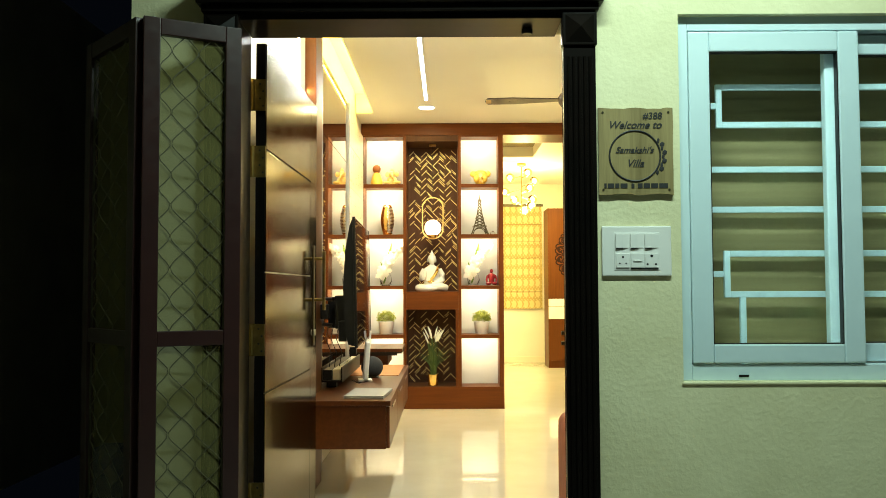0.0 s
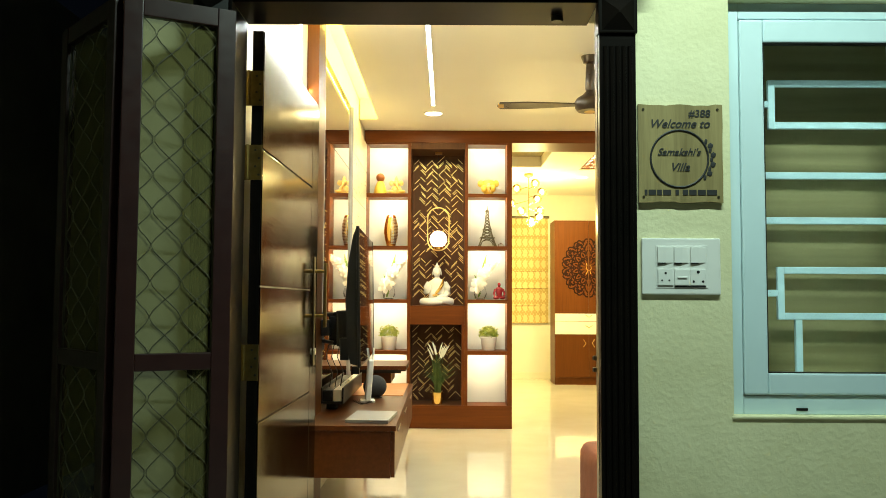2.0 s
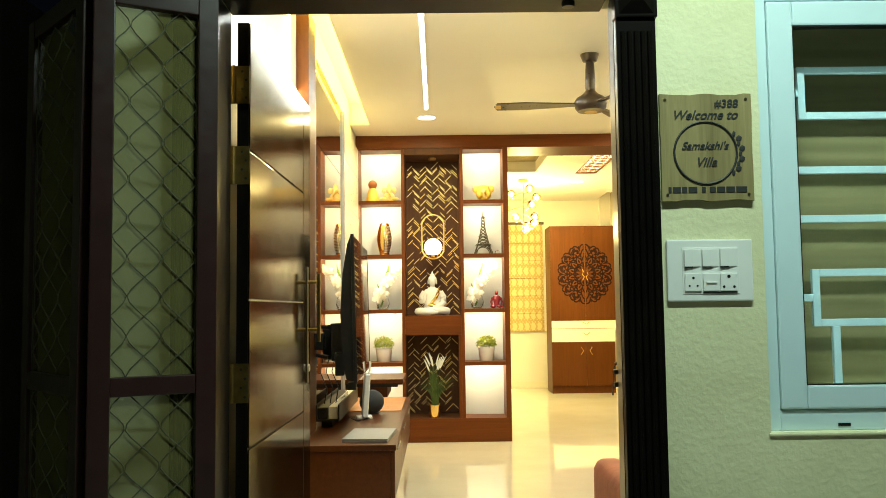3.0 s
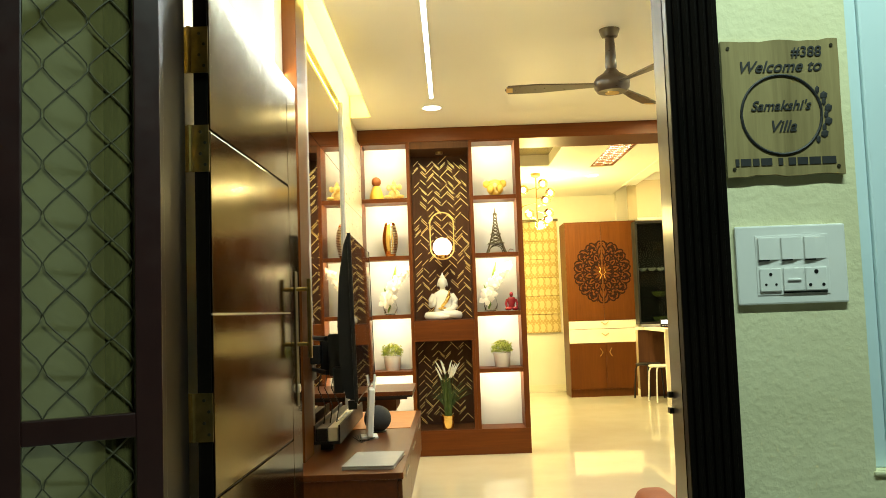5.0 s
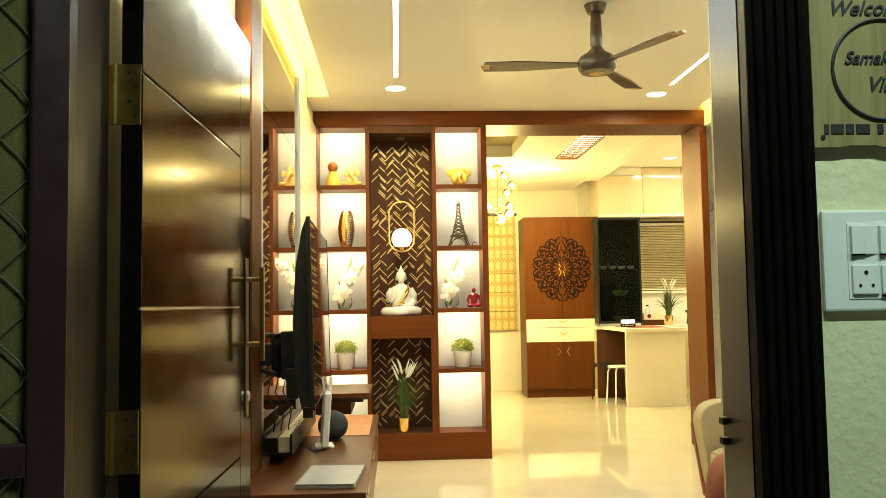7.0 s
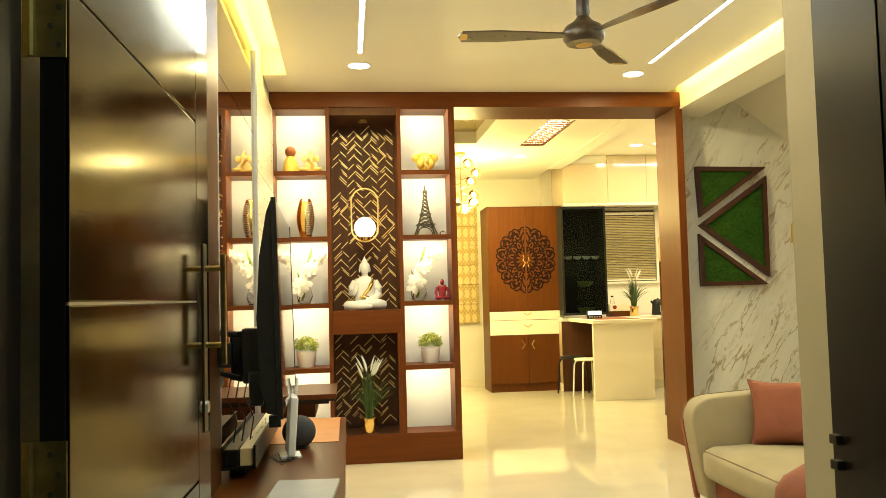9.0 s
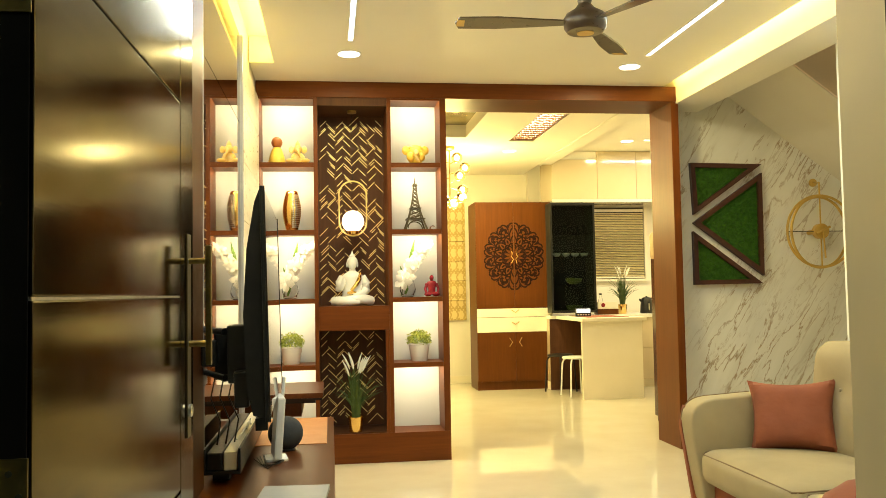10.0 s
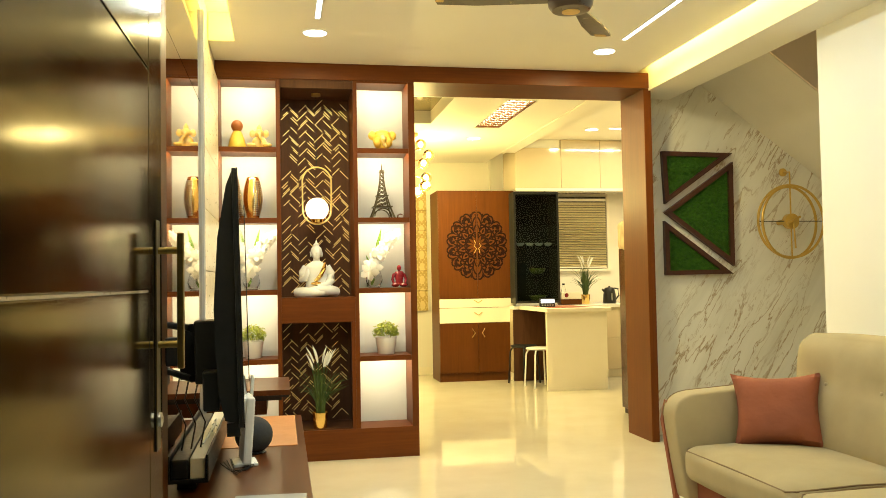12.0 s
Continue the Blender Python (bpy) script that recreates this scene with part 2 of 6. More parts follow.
M_BACK = mat("pale_grey_shelf_back", (0.52, 0.55, 0.57), (0.48, 0.51, 0.53), 4, 0.5)
M_MARBLE = marble("veined_marble_laminate")
M_IVORY = mat("ivory_stone_tile", (0.80, 0.73, 0.56), (0.70, 0.62, 0.45), 5, 0.3, stretch=(1, 0.6, 3))
M_GREY = wood("grey_veined_panel", (0.30, 0.29, 0.27), (0.62, 0.60, 0.56), 0.25, 0.3, along="z", scale=3)
M_BLACK = mat("black_plastic", (0.007, 0.007, 0.007), (0.011, 0.011, 0.011), 20, 0.4, spec=0.35)
M_SCREEN = mat("black_screen", (0.008, 0.008, 0.009), (0.010, 0.010, 0.011), 3, 0.03, rvar=0.01)
M_WHITEPL = mat("white_plastic", (0.80, 0.80, 0.77), (0.76, 0.76, 0.73), 12, 0.35)
M_FAN = mat("brown_fan_enamel", (0.045, 0.028, 0.018), (0.06, 0.038, 0.024), 15, 0.3, coat=0.3)
M_SOFA = mat("beige_sofa_fabric", (0.39, 0.32, 0.19), (0.33, 0.27, 0.155), 4, 0.85, bump=0.25, bump_scale=600)
M_PIPE = mat("brown_piping", (0.22, 0.145, 0.07), (0.18, 0.115, 0.055), 10, 0.7)
M_TERRA = mat("terracotta_fabric", (0.30, 0.088, 0.040), (0.23, 0.066, 0.030), 5, 0.8, bump=0.5, bump_scale=14, distance=0.008)
M_TAN = mat("tan_leather_mat", (0.55, 0.25, 0.10), (0.48, 0.21, 0.08), 8, 0.5, bump=0.1)
M_GRASS = mat("artificial_moss", (0.032, 0.12, 0.008), (0.085, 0.25, 0.018), 40, 0.7)
M_LEAFG = mat("green_leaf", (0.09, 0.18, 0.006), (0.42, 0.44, 0.06), 30, 0.5)
M_BLADE = mat("dark_grass_blade", (0.022, 0.060, 0.010), (0.085, 0.12, 0.02), 18, 0.5)
M_BLADEL = mat("fresh_green_leaf", (0.075, 0.17, 0.012), (0.15, 0.26, 0.03), 14, 0.45)
M_PETAL = mat("white_petal", (0.90, 0.89, 0.82), (0.86, 0.84, 0.76), 20, 0.6)
M_CERAMIC = mat("white_ceramic", (0.90, 0.89, 0.86), (0.86, 0.85, 0.82), 8, 0.2, coat=0.4)
M_YELLOW = mat("yellow_resin", (0.95, 0.70, 0.13), (0.90, 0.56, 0.07), 18, 0.35)
M_CREAM = mat("cream_resin", (0.88, 0.74, 0.42), (0.90, 0.58, 0.10), 24, 0.4)
M_HAIR = mat("brown_resin", (0.36, 0.12, 0.03), (0.28, 0.09, 0.02), 18, 0.4)
M_RED = mat("red_resin", (0.30, 0.02, 0.03), (0.20, 0.01, 0.02), 20, 0.25, coat=0.4)
M_IRON = mat("dark_bronze_metal", (0.10, 0.085, 0.05), (0.07, 0.06, 0.035), 30, 0.4, 0.8)
M_GLASS = glass("clear_glass", ior=1.16)
M_AMBER = glass("amber_glass", (1.0, 0.82, 0.45))
M_TINT = glass("smoked_glass", (0.17, 0.21, 0.20), 0.03, 1.2)
M_PANE = glass("window_glass", (0.95, 0.98, 0.97), 0.01, 1.2)
M_MIRROR = mat("tinted_mirror", (0.52, 0.46, 0.36), (0.50, 0.44, 0.34), 1, 0.02, 1.0, rvar=0.005)
M_GLOSSBEIGE = mat("glossy_beige_acrylic", (0.60, 0.50, 0.34), (0.57, 0.47, 0.31), 2, 0.06, coat=0.5, rvar=0.02)
M_OFFWHITE = mat("off_white_laminate", (0.82, 0.76, 0.62), (0.78, 0.72, 0.57), 3, 0.35)
M_BLIND = mat("beige_venetian_slat", (0.82, 0.72, 0.45), (0.76, 0.65, 0.38), 7, 0.4)
M_DAMASK = damask("damask_blind_cloth")
M_MAROON = mat("maroon_fridge_enamel", (0.045, 0.006, 0.006), (0.032, 0.004, 0.004), 3, 0.18, coat=0.3)
M_CLOTH = mat("beige_printed_cloth", (0.62, 0.48, 0.28), (0.40, 0.30, 0.18), 14, 0.9)
M_CUT = mat("dark_carved_recess", (0.010, 0.004, 0.003), (0.022, 0.007, 0.005), 14, 0.6, spec=0.1)
M_PLATE = wood("olive_wood_plaque", (0.16, 0.12, 0.05), (0.34, 0.27, 0.12), 0.5, 0.1, along="z", scale=4)
M_INK = mat("black_ink", (0.012, 0.012, 0.012), (0.02, 0.02, 0.02), 30, 0.6)
M_TRAY = mat("olive_ceiling_tray", (0.24, 0.18, 0.06), (0.20, 0.15, 0.05), 2, 0.12)
M_LED = glow("linear_led_diffuser", COOL, 9)
M_DOWN = glow("downlight_diffuser", (1.0, 0.92, 0.75), 9)
M_STRIP = glow("warm_strip_diffuser", (1.0, 0.80, 0.44), 90)
M_GLOBE = glow("opal_globe", (1.0, 0.80, 0.50), 5)
M_BULB = glow("warm_bulb", (1.0, 0.70, 0.30), 10)
M_LCD = glow("display_glow", (0.75, 0.85, 1.0), 1.6)

# ---- building helpers ----


def box(x0, x1, y0, y1, z0, z1, bevel=0.0, seg=2):
    bm = bmesh.new()
    bmesh.ops.create_cube(bm, size=1, matrix=Matrix.LocRotScale(((x0 + x1) / 2, (y0 + y1) / 2, (z0 + z1) / 2), None, (x1 - x0, y1 - y0, z1 - z0)))
    if bevel:
        bmesh.ops.bevel(bm, geom=bm.edges[:], offset=bevel, segments=seg, affect="EDGES", profile=0.6)
    return bm


def rod(a, b, r, n=10, r2=None):
    a, b = Vector(a), Vector(b)
    bm = bmesh.new()
    m = Matrix.Translation((a + b) / 2) @ (b - a).to_track_quat("Z", "Y").to_matrix().to_4x4()
    bmesh.ops.create_cone(bm, cap_ends=True, segments=n, radius1=r, radius2=r if r2 is None else r2, depth=(b - a).length, matrix=m)
    return bm


def lathe(profile, n=24, at=(0, 0, 0), sx=1.0, sy=1.0):
    """A body of revolution from (radius, height) pairs."""
    bm = bmesh.new()
    rings = []
    for r, z in profile:
        rings.append([bm.verts.new((at[0] + sx * r * math.cos(2 * math.pi * i / n), at[1] + sy * r * math.sin(2 * math.pi * i / n), at[2] + z)) for i in range(n)])
    for a, b in zip(rings, rings[1:]):
        for i in range(n):
            bm.faces.new((a[i], a[(i + 1) % n], b[(i + 1) % n], b[i]))
    bm.faces.new(rings[0][::-1])
    bm.faces.new(rings[-1])
    return bm


def ball(c, r, s=(1, 1, 1), sub=3):
    bm = bmesh.new()
    bmesh.ops.create_icosphere(bm, subdivisions=sub, radius=r, matrix=Matrix.LocRotScale(c, None, s))
    return bm


def prism(points, axis, a, b):
    """A flat outline pushed along an axis from a to b. Points are the two other coordinates."""
    bm = bmesh.new()

    def place(p, d):
        return {"x": (d, p[0], p[1]), "y": (p[0], d, p[1]), "z": (p[0], p[1], d)}[axis]
    lo = [bm.verts.new(place(p, a)) for p in points]
    hi = [bm.verts.new(place(p, b)) for p in points]
    bm.faces.new(lo)
    bm.faces.new(hi[::-1])
    for i in range(len(points)):
        j = (i + 1) % len(points)
        bm.faces.new((lo[i], hi[i], hi[j], lo[j]))
    bmesh.ops.recalc_face_normals(bm, faces=bm.faces)
    return bm


def tube(points, r, n=6, closed=False):
    """A round bar along a line of points."""
    pts = [Vector(p) for p in points]
    bm = bmesh.new()
    rings = []
    count = len(pts)
    for i, p in enumerate(pts):
        if closed:
            d = pts[(i + 1) % count] - pts[i - 1]
        else:
            d = pts[min(i + 1, count - 1)] - pts[max(i - 1, 0)]
        q = d.to_track_quat("Z", "Y")
        rr = r[i] if isinstance(r, (list, tuple)) else r
        rings.append([bm.verts.new(p + q @ Vector((rr * math.cos(2 * math.pi * k / n), rr * math.sin(2 * math.pi * k / n), 0))) for k in range(n)])
    pairs = list(zip(rings, rings[1:])) + ([(rings[-1], rings[0])] if closed else [])
    for a, b in pairs:
        for k in range(n):
            bm.faces.new((a[k], a[(k + 1) % n], b[(k + 1) % n], b[k]))
    if not closed:
        bm.faces.new(rings[0][::-1])
        bm.faces.new(rings[-1])
    bmesh.ops.recalc_face_normals(bm, faces=bm.faces)
    return bm


def merge(*bms):
    out = bmesh.new()
    for b in bms:
        me = bpy.data.meshes.new("tmp")
        b.to_mesh(me)
        b.free()
        out.from_mesh(me)
        bpy.data.meshes.remove(me)
    return out


def turned(bm, m):
    bmesh.ops.transform(bm, matrix=m, verts=bm.verts)
    return bm


def mesh_object(name, bm, material, smooth=False):
    me = bpy.data.meshes.new(name)
    if smooth:
        for f in bm.faces:
            f.smooth = True
    bm.to_mesh(me)
    bm.free()
    me.materials.append(material)
    if smooth:
        me.set_sharp_from_angle(angle=radians(40))
    return new(name, me)


def part(name, bm, material, parent, label="", smooth=False):
    ob = mesh_object(name, bm, material, smooth)
    ob.parent = parent
    return tagged(ob, label)


def thing(name, x, y, z, label, category, group="", rz=0.0):
    ob = new(name)
    ob.empty_display_size = 0.1
    ob.matrix_world = pose(x, y, z, 0, 0, rz)
    return tagged(ob, label, category, group)


def solid(name, bm, material, label, category="", smooth=False, kind="", group=""):
    return tagged(mesh_object(name, bm, material, smooth), label, category, group, kind)


def structure(name, bm, material, label, category):
    return solid(name, bm, material, label, category, kind="structure")

# ---- structure: porch and front wall ----
DX0, DX1, DTOP = -0.05, 1.105, 2.13      # door opening
WX0, WX1, WZ0, WZ1 = 1.50, 3.05, 0.858, 2.14   # window opening

structure("floor", box(-0.45, 6.0, 0.0, 12.0, -0.12, 0.0), M_FLOOR, "glossy cream vitrified tile floor of the house", "floor")
structure("ground", box(-6, 8, -8, 0.0, -0.14, -0.02), M_PORCH, "dark grey porch floor outside the front door", "ground")
structure("wall_front_left", box(-0.42, DX0, 0, 0.2, -0.02, 3.2), M_STUCCO, "pale cream stucco wall beside the front door", "wall")
structure("wall_front_above_door", box(DX0, DX1 + 0.027, 0, 0.2, DTOP, 3.2), M_STUCCO, "pale cream stucco wall above the front door", "wall")
structure("wall_front_right", box(DX1 + 0.027, WX0, 0, 0.2, -0.02, 3.2), M_STUCCO, "pale cream stucco wall between door and window", "wall")
structure("wall_front_under_window", box(WX0, WX1, 0, 0.2, -0.02, WZ0), M_STUCCO, "pale cream stucco wall under the window", "wall")
structure("wall_front_over_window", box(WX0, WX1, 0, 0.2, WZ1, 3.2), M_STUCCO, "pale cream stucco wall over the window", "wall")
structure("wall_front_far", box(WX1, 6.0, 0, 0.2, -0.02, 3.2), M_STUCCO, "pale cream stucco wall past the window", "wall")
structure("wall_pier", box(1.215, 1.34, 0.216, 0.455, 0, 2.83), M_REVEAL, "cream wall pier beside the front door, dimmed in its colour", "wall")
structure("wall_inner_front", box(DX1 + 0.062, 3.4, 0.2, 0.215, 0, WZ0 - 0.02), M_WALL, "ivory inner face of the front wall", "wall")
# Added ceiling and walls close the porch; its gloom is put into their colour.
structure("porch_ceiling", box(-6, 8, -8, -0.0, 3.2, 3.35), M_DARKWALL, "added porch ceiling, darkened in its colour", "ceiling")
structure("wall_porch_left", box(-2.2, -2.0, -8, 4, -0.02, 3.2), M_DARKWALL, "added side wall of the porch, darkened in its colour", "wall")
structure("wall_porch_back", box(-2.2, 8, -8.2, -8, -0.02, 3.2), M_DARKWALL, "added unseen wall behind the porch, darkened in its colour", "wall")
structure("wall_porch_right", box(6.0, 6.2, -8, 0, -0.02, 3.2), M_DARKWALL, "added unseen wall at the end of the porch, darkened in its colour", "wall")
structure("wall_passage_end", box(-2.0, -0.45, 3.8, 4.0, -0.02, 3.2), M_DARKWALL, "added wall closing the side passage, darkened in its colour", "wall")

# ---- structure: living room ----
structure("wall_tv", box(-0.45, -0.17, 0.2, 11.0, 0, 3.2), M_WALL, "ivory wall behind the television", "wall")
structure("wall_right", box(3.40, 3.58, 0.2, 3.85, 0, 3.2), M_WHITEWALL, "plain white wall behind the sofa", "wall")
structure("wall_marble", box(3.10, 6.0, 5.80, 5.95, 0, 3.4), M_MARBLE, "veined cream marble wall under the stairs", "wall")
structure("wall_stair_far", box(5.3, 5.45, 0.2, 5.8, 0, 3.4), M_WALL, "ivory wall closing the stair bay", "wall")
structure("wall_stair_near", box(3.58, 5.3, 2.6, 2.75, 0, 3.4), M_WALL, "ivory wall closing the stair bay", "wall")
structure("baseboard", box(3.105, 5.3, 5.785, 5.80, 0, 0.10), M_WALL, "low ivory skirting under the marble wall", "baseboard")
structure("ceiling", merge(box(0.0, 2.99, 0.2, 5.0, 2.835, 2.865), box(-0.165, 2.99, 5.0, 5.50, 2.835, 2.865), box(-0.165, 2.99, 5.0, 5.05, 2.864, 3.02)), M_CEIL, "cream false ceiling of the living room", "ceiling")
structure("ceiling_slab", box(-0.17, 6.0, 0.2, 6.0, 3.02, 3.2), M_CEIL, "cream ceiling slab above the false ceiling", "ceiling")
structure("ceiling_beam", box(3.085, 3.40, 0.2, 5.80, 2.70, 3.02), M_CEIL, "cream plastered beam beside the false ceiling", "beam")
# stair slab rising towards the room, over the marble wall
structure("stair_soffit", prism([(3.44, 3.00), (5.3, 1.657), (5.3, 3.02), (3.44, 3.02)], "y", 4.80, 5.80), M_WALL, "ochre-lit sloping underside of the staircase", "staircase")
structure("stair_side", prism([(3.44, 3.004), (5.3, 1.661), (5.3, 3.02), (3.44, 3.02)], "y", 4.78, 4.798), M_PINK, "peach painted side of the staircase", "staircase")

# ---- structure: dining and kitchen ----
structure("wall_dining_back", box(-0.17, 6.0, 10.75, 10.95, 0, 3.2), M_WALL, "pale yellow dining room back wall", "wall")
structure("wall_kitchen_right", box(5.6, 5.75, 5.95, 10.75, 0, 3.2), M_WALL, "ivory kitchen side wall", "wall")
structure("baseboard_dining", box(-0.17, 5.6, 10.735, 10.75, 0, 0.10), M_OFFWHITE, "ivory dining room skirting", "baseboard")
structure("ceiling_dining", merge(box(-0.17, 1.0, 5.95, 10.75, 2.87, 3.0), box(1.0, 1.8, 5.95, 6.68, 2.87, 3.0), box(1.0, 1.8, 7.92, 10.75, 2.87, 3.0),
                                  box(1.8, 2.30, 5.95, 10.75, 2.87, 3.0), box(2.30, 2.58, 5.95, 6.72, 2.87, 3.0), box(2.30, 2.58, 8.12, 10.75, 2.87, 3.0), box(2.58, 3.05, 5.95, 10.75, 2.87, 3.0),
                                  box(3.05, 5.6, 5.95, 10.75, 3.04, 3.10)), M_CEIL, "cream dining room false ceiling with recesses", "ceiling")
structure("ceiling_tray", box(0.9, 1.9, 6.6, 8.0, 3.0, 3.03), M_TRAY, "glossy olive recessed ceiling tray", "ceiling")
structure("ceiling_jali_recess", box(2.25, 2.63, 6.68, 8.16, 3.0, 3.03), M_CEIL, "lit recess behind the ceiling lattice", "ceiling")
structure("kitchen_beam", box(3.02, 3.20, 5.95, 9.75, 2.862, 3.04), M_CEIL, "cream beam between dining and kitchen ceilings", "beam")

# ---- front door frame ----
door_frame = tagged(new("door_frame"), "black polished wooden door frame with fluted posts and cornice", "door frame", kind="structure")


def fluted_post(x0, x1):
    post = part("post", box(x0, x1, -0.035, 0.0, -0.02, 2.02, 0.004), M_FRAME, door_frame)
    w = (x1 - x0) / 6
    for i in range(5):
        c = x0 + w * (i + 1)
        part("flute", tube([(c, -0.037, 0.1), (c, -0.037, 1.98)], w * 0.36, 8), M_FRAME, post, smooth=True)
    part("corner_block", merge(box(x0 - 0.004, x1 + 0.004, -0.045, 0.0, 2.02, 2.135, 0.004),
                               turned(rod((0, 0, 0), (0, -0.03, 0), (x1 - x0) * 0.62, 4, 0.004), pose((x0 + x1) / 2, -0.045, 2.078, 0, 45, 0))), M_FRAME, post)


fluted_post(DX1 - 0.012, DX1 + 0.10)
fluted_post(DX0 - 0.10, DX0 + 0.012)
part("jamb", prism([(DX1 - 0.013, 0.0005), (DX1 + 0.014, 0.196), (DX1 + 0.0265, 0.196), (DX1 + 0.0265, 0.0005)], "z", -0.02, DTOP), M_FRAME, door_frame)
part("jamb", box(DX0 - 0.004, DX0 + 0.012, -0.03, 0.03, -0.02, DTOP, 0.003), M_FRAME, door_frame)
part("jamb", box(DX0 + 0.0005, DX0 + 0.0035, 0.031, 0.212, -0.02, DTOP), M_FRAME, door_frame)
part("head", box(DX0 + 0.012, DX1 - 0.012, -0.032, 0.19, DTOP - 0.012, DTOP + 0.02, 0.003), M_FRAME, door_frame)
part("lintel", box(DX0 - 0.004, DX1 + 0.004, -0.04, 0.0, DTOP + 0.008, 2.16, 0.003), M_FRAME, door_frame)
part("cornice", merge(box(DX0 - 0.11, DX1 + 0.11, -0.055, 0.0, 2.14, 2.165, 0.004), box(DX0 - 0.125, DX1 + 0.125, -0.075, 0.0, 2.165, 2.19, 0.006), box(DX0 - 0.14, DX1 + 0.14, -0.095, 0.0, 2.19, 2.235, 0.008)), M_FRAME, door_frame)
part("door_stopper", lathe([(0.018, 0), (0.02, 0.004), (0.02, 0.016), (0.012, 0.02)], 16, (0.98, 0.09, 2.098)), M_BLACK, door_frame, smooth=True)
for z in (0.980, 1.017):
    part("latch_keeper", box(DX1 - 0.001, DX1 + 0.013, 0.162, 0.182, z - 0.007, z + 0.007, 0.002), M_IRON, door_frame, "small bronze latch keeper")

# ---- open front door ----
LEAF_A, LEAF_B = Vector((0.002, 0.26)), Vector((0.019, 1.40))
leaf_len = (LEAF_B - LEAF_A).length
leaf_turn = math.degrees(math.atan2(LEAF_B.y - LEAF_A.y, LEAF_B.x - LEAF_A.x))
front_door = tagged(thing("front_door", LEAF_A.x, LEAF_A.y, 0.0, "open dark bronze-brown veneered front door with grooves", "door", rz=leaf_turn), kind="structure")
# local x runs from the hinge to the free edge, local y to the hidden side
GR = [0.03, 0.79, 1.245, 1.711, 2.12]
for z0, z1 in zip(GR, GR[1:]):
    part("panel", box(0.004, leaf_len - 0.170, -0.0, 0.034, z0 + 0.0025, z1 - 0.0025, 0.0025), M_LEAF, front_door)
part("stile", box(leaf_len - 0.167, leaf_len, 0.0, 0.034, 0.03, 2.12, 0.003), M_LEAF, front_door)
part("core", box(0.0, leaf_len - 0.002, 0.005, 0.04, 0.03, 2.119), M_FRAME, front_door)
part("inlay", box(0.004, leaf_len - 0.170, 0.0012, 0.006, 1.2428, 1.2472), M_STEEL, front_door, "thin silver inlay line")
handle = part("pull_handle", box(leaf_len - 0.086, leaf_len - 0.064, -0.058, -0.044, 1.075, 1.372, 0.003), M_OLDBRASS, front_door, "flat brass pull handle bar")
for z in (1.128, 1.333):
    part("handle_post", rod((leaf_len - 0.075, -0.046, z), (leaf_len - 0.075, 0.002, z), 0.008), M_OLDBRASS, handle, smooth=True)
part("back_plate", box(leaf_len - 0.100, leaf_len - 0.050, -0.004, 0.0, 0.90, 1.40, 0.002), M_IRON, front_door, "dark handle back plate")
part("keyhole", lathe([(0.016, 0), (0.016, 0.006), (0.01, 0.008)], 16), M_STEEL, front_door, "steel lock cylinder", True).matrix_local = pose(leaf_len - 0.075, -0.004, 0.965, 90, 0, 0)
for z in (0.40, 0.99, 1.665, 1.92):
    hinge = part("hinge", merge(box(-0.003, 0.0, 0.002, 0.064, z - 0.06, z + 0.06), tube([(-0.006, 0.050, z - 0.06), (-0.006, 0.050, z + 0.06)], 0.006, 8)), M_OLDBRASS, front_door, "tarnished brass butt hinge")
    for k, yy in ((-0.042, 0.012), (-0.014, 0.024), (0.014, 0.012), (0.042, 0.024)):
        part("screw", rod((-0.0045, yy, z + k), (-0.003, yy, z + k), 0.0042, 8), M_IRON, hinge)

# ---- folding mesh safety door ----
mesh_door = tagged(thing("mesh_door", -0.018, -0.055, 0.0, "folded maroon safety door with wire mesh panels", "door"), kind="structure")


def mesh_leaf(ax, ay, bx, by):
    leaf = new("leaf")
    leaf.parent = mesh_door
    w = math.hypot(bx - ax, by - ay)
    leaf.matrix_local = pose(ax, ay, 0, 0, 0, math.degrees(math.atan2(by - ay, bx - ax)))
    f = 0.056
    me = merge(box(0.002, f, -0.015, 0.015, 0.02, 2.075, 0.003), box(w - f, w - 0.002, -0.015, 0.015, 0.02, 2.075, 0.003),
               box(f, w - f, -0.013, 0.013, 0.02, 0.09, 0.003), box(f, w - f, -0.013, 0.013, 0.995, 1.045, 0.003), box(f, w - f, -0.013, 0.013, 2.02, 2.075, 0.003))
    part("stile_frame", me, M_MESHFRAME, leaf)
    wires = []
    for z0, z1 in ((0.09, 0.995), (1.045, 2.02)):
        n = 3
        pw = (w - 2 * f) / 2.45
        ph = 0.103
        for k in range(-1, n + 1):
            for s in (1, -1):
                pts = []
                steps = int((z1 - z0) / (ph / 6))
                for i in range(steps + 1):
                    z = z0 + (z1 - z0) * i / steps
                    x = f + pw * (k + 0.5) + s * pw * 0.5 * 0.89 * math.asin(0.90 * math.cos(math.pi * (z - z0) / ph))
                    pts.append((min(max(x, f), w - f), 0.002 * s, z))
                wires.append(tube(pts, 0.0018, 5))
    for z0, z1 in ((0.09, 0.995), (1.045, 2.02)):
        part("insect_net", box(f - 0.002, w - f + 0.002, -0.0065, -0.0055, z0 - 0.002, z1 + 0.002), M_NET, leaf, "fine olive insect net")
    part("wire_mesh", merge(*wires), M_WIRE, leaf, "grey-brown expanded wire mesh")
    return leaf


lv = mesh_leaf(0, 0, -0.289, -0.15)
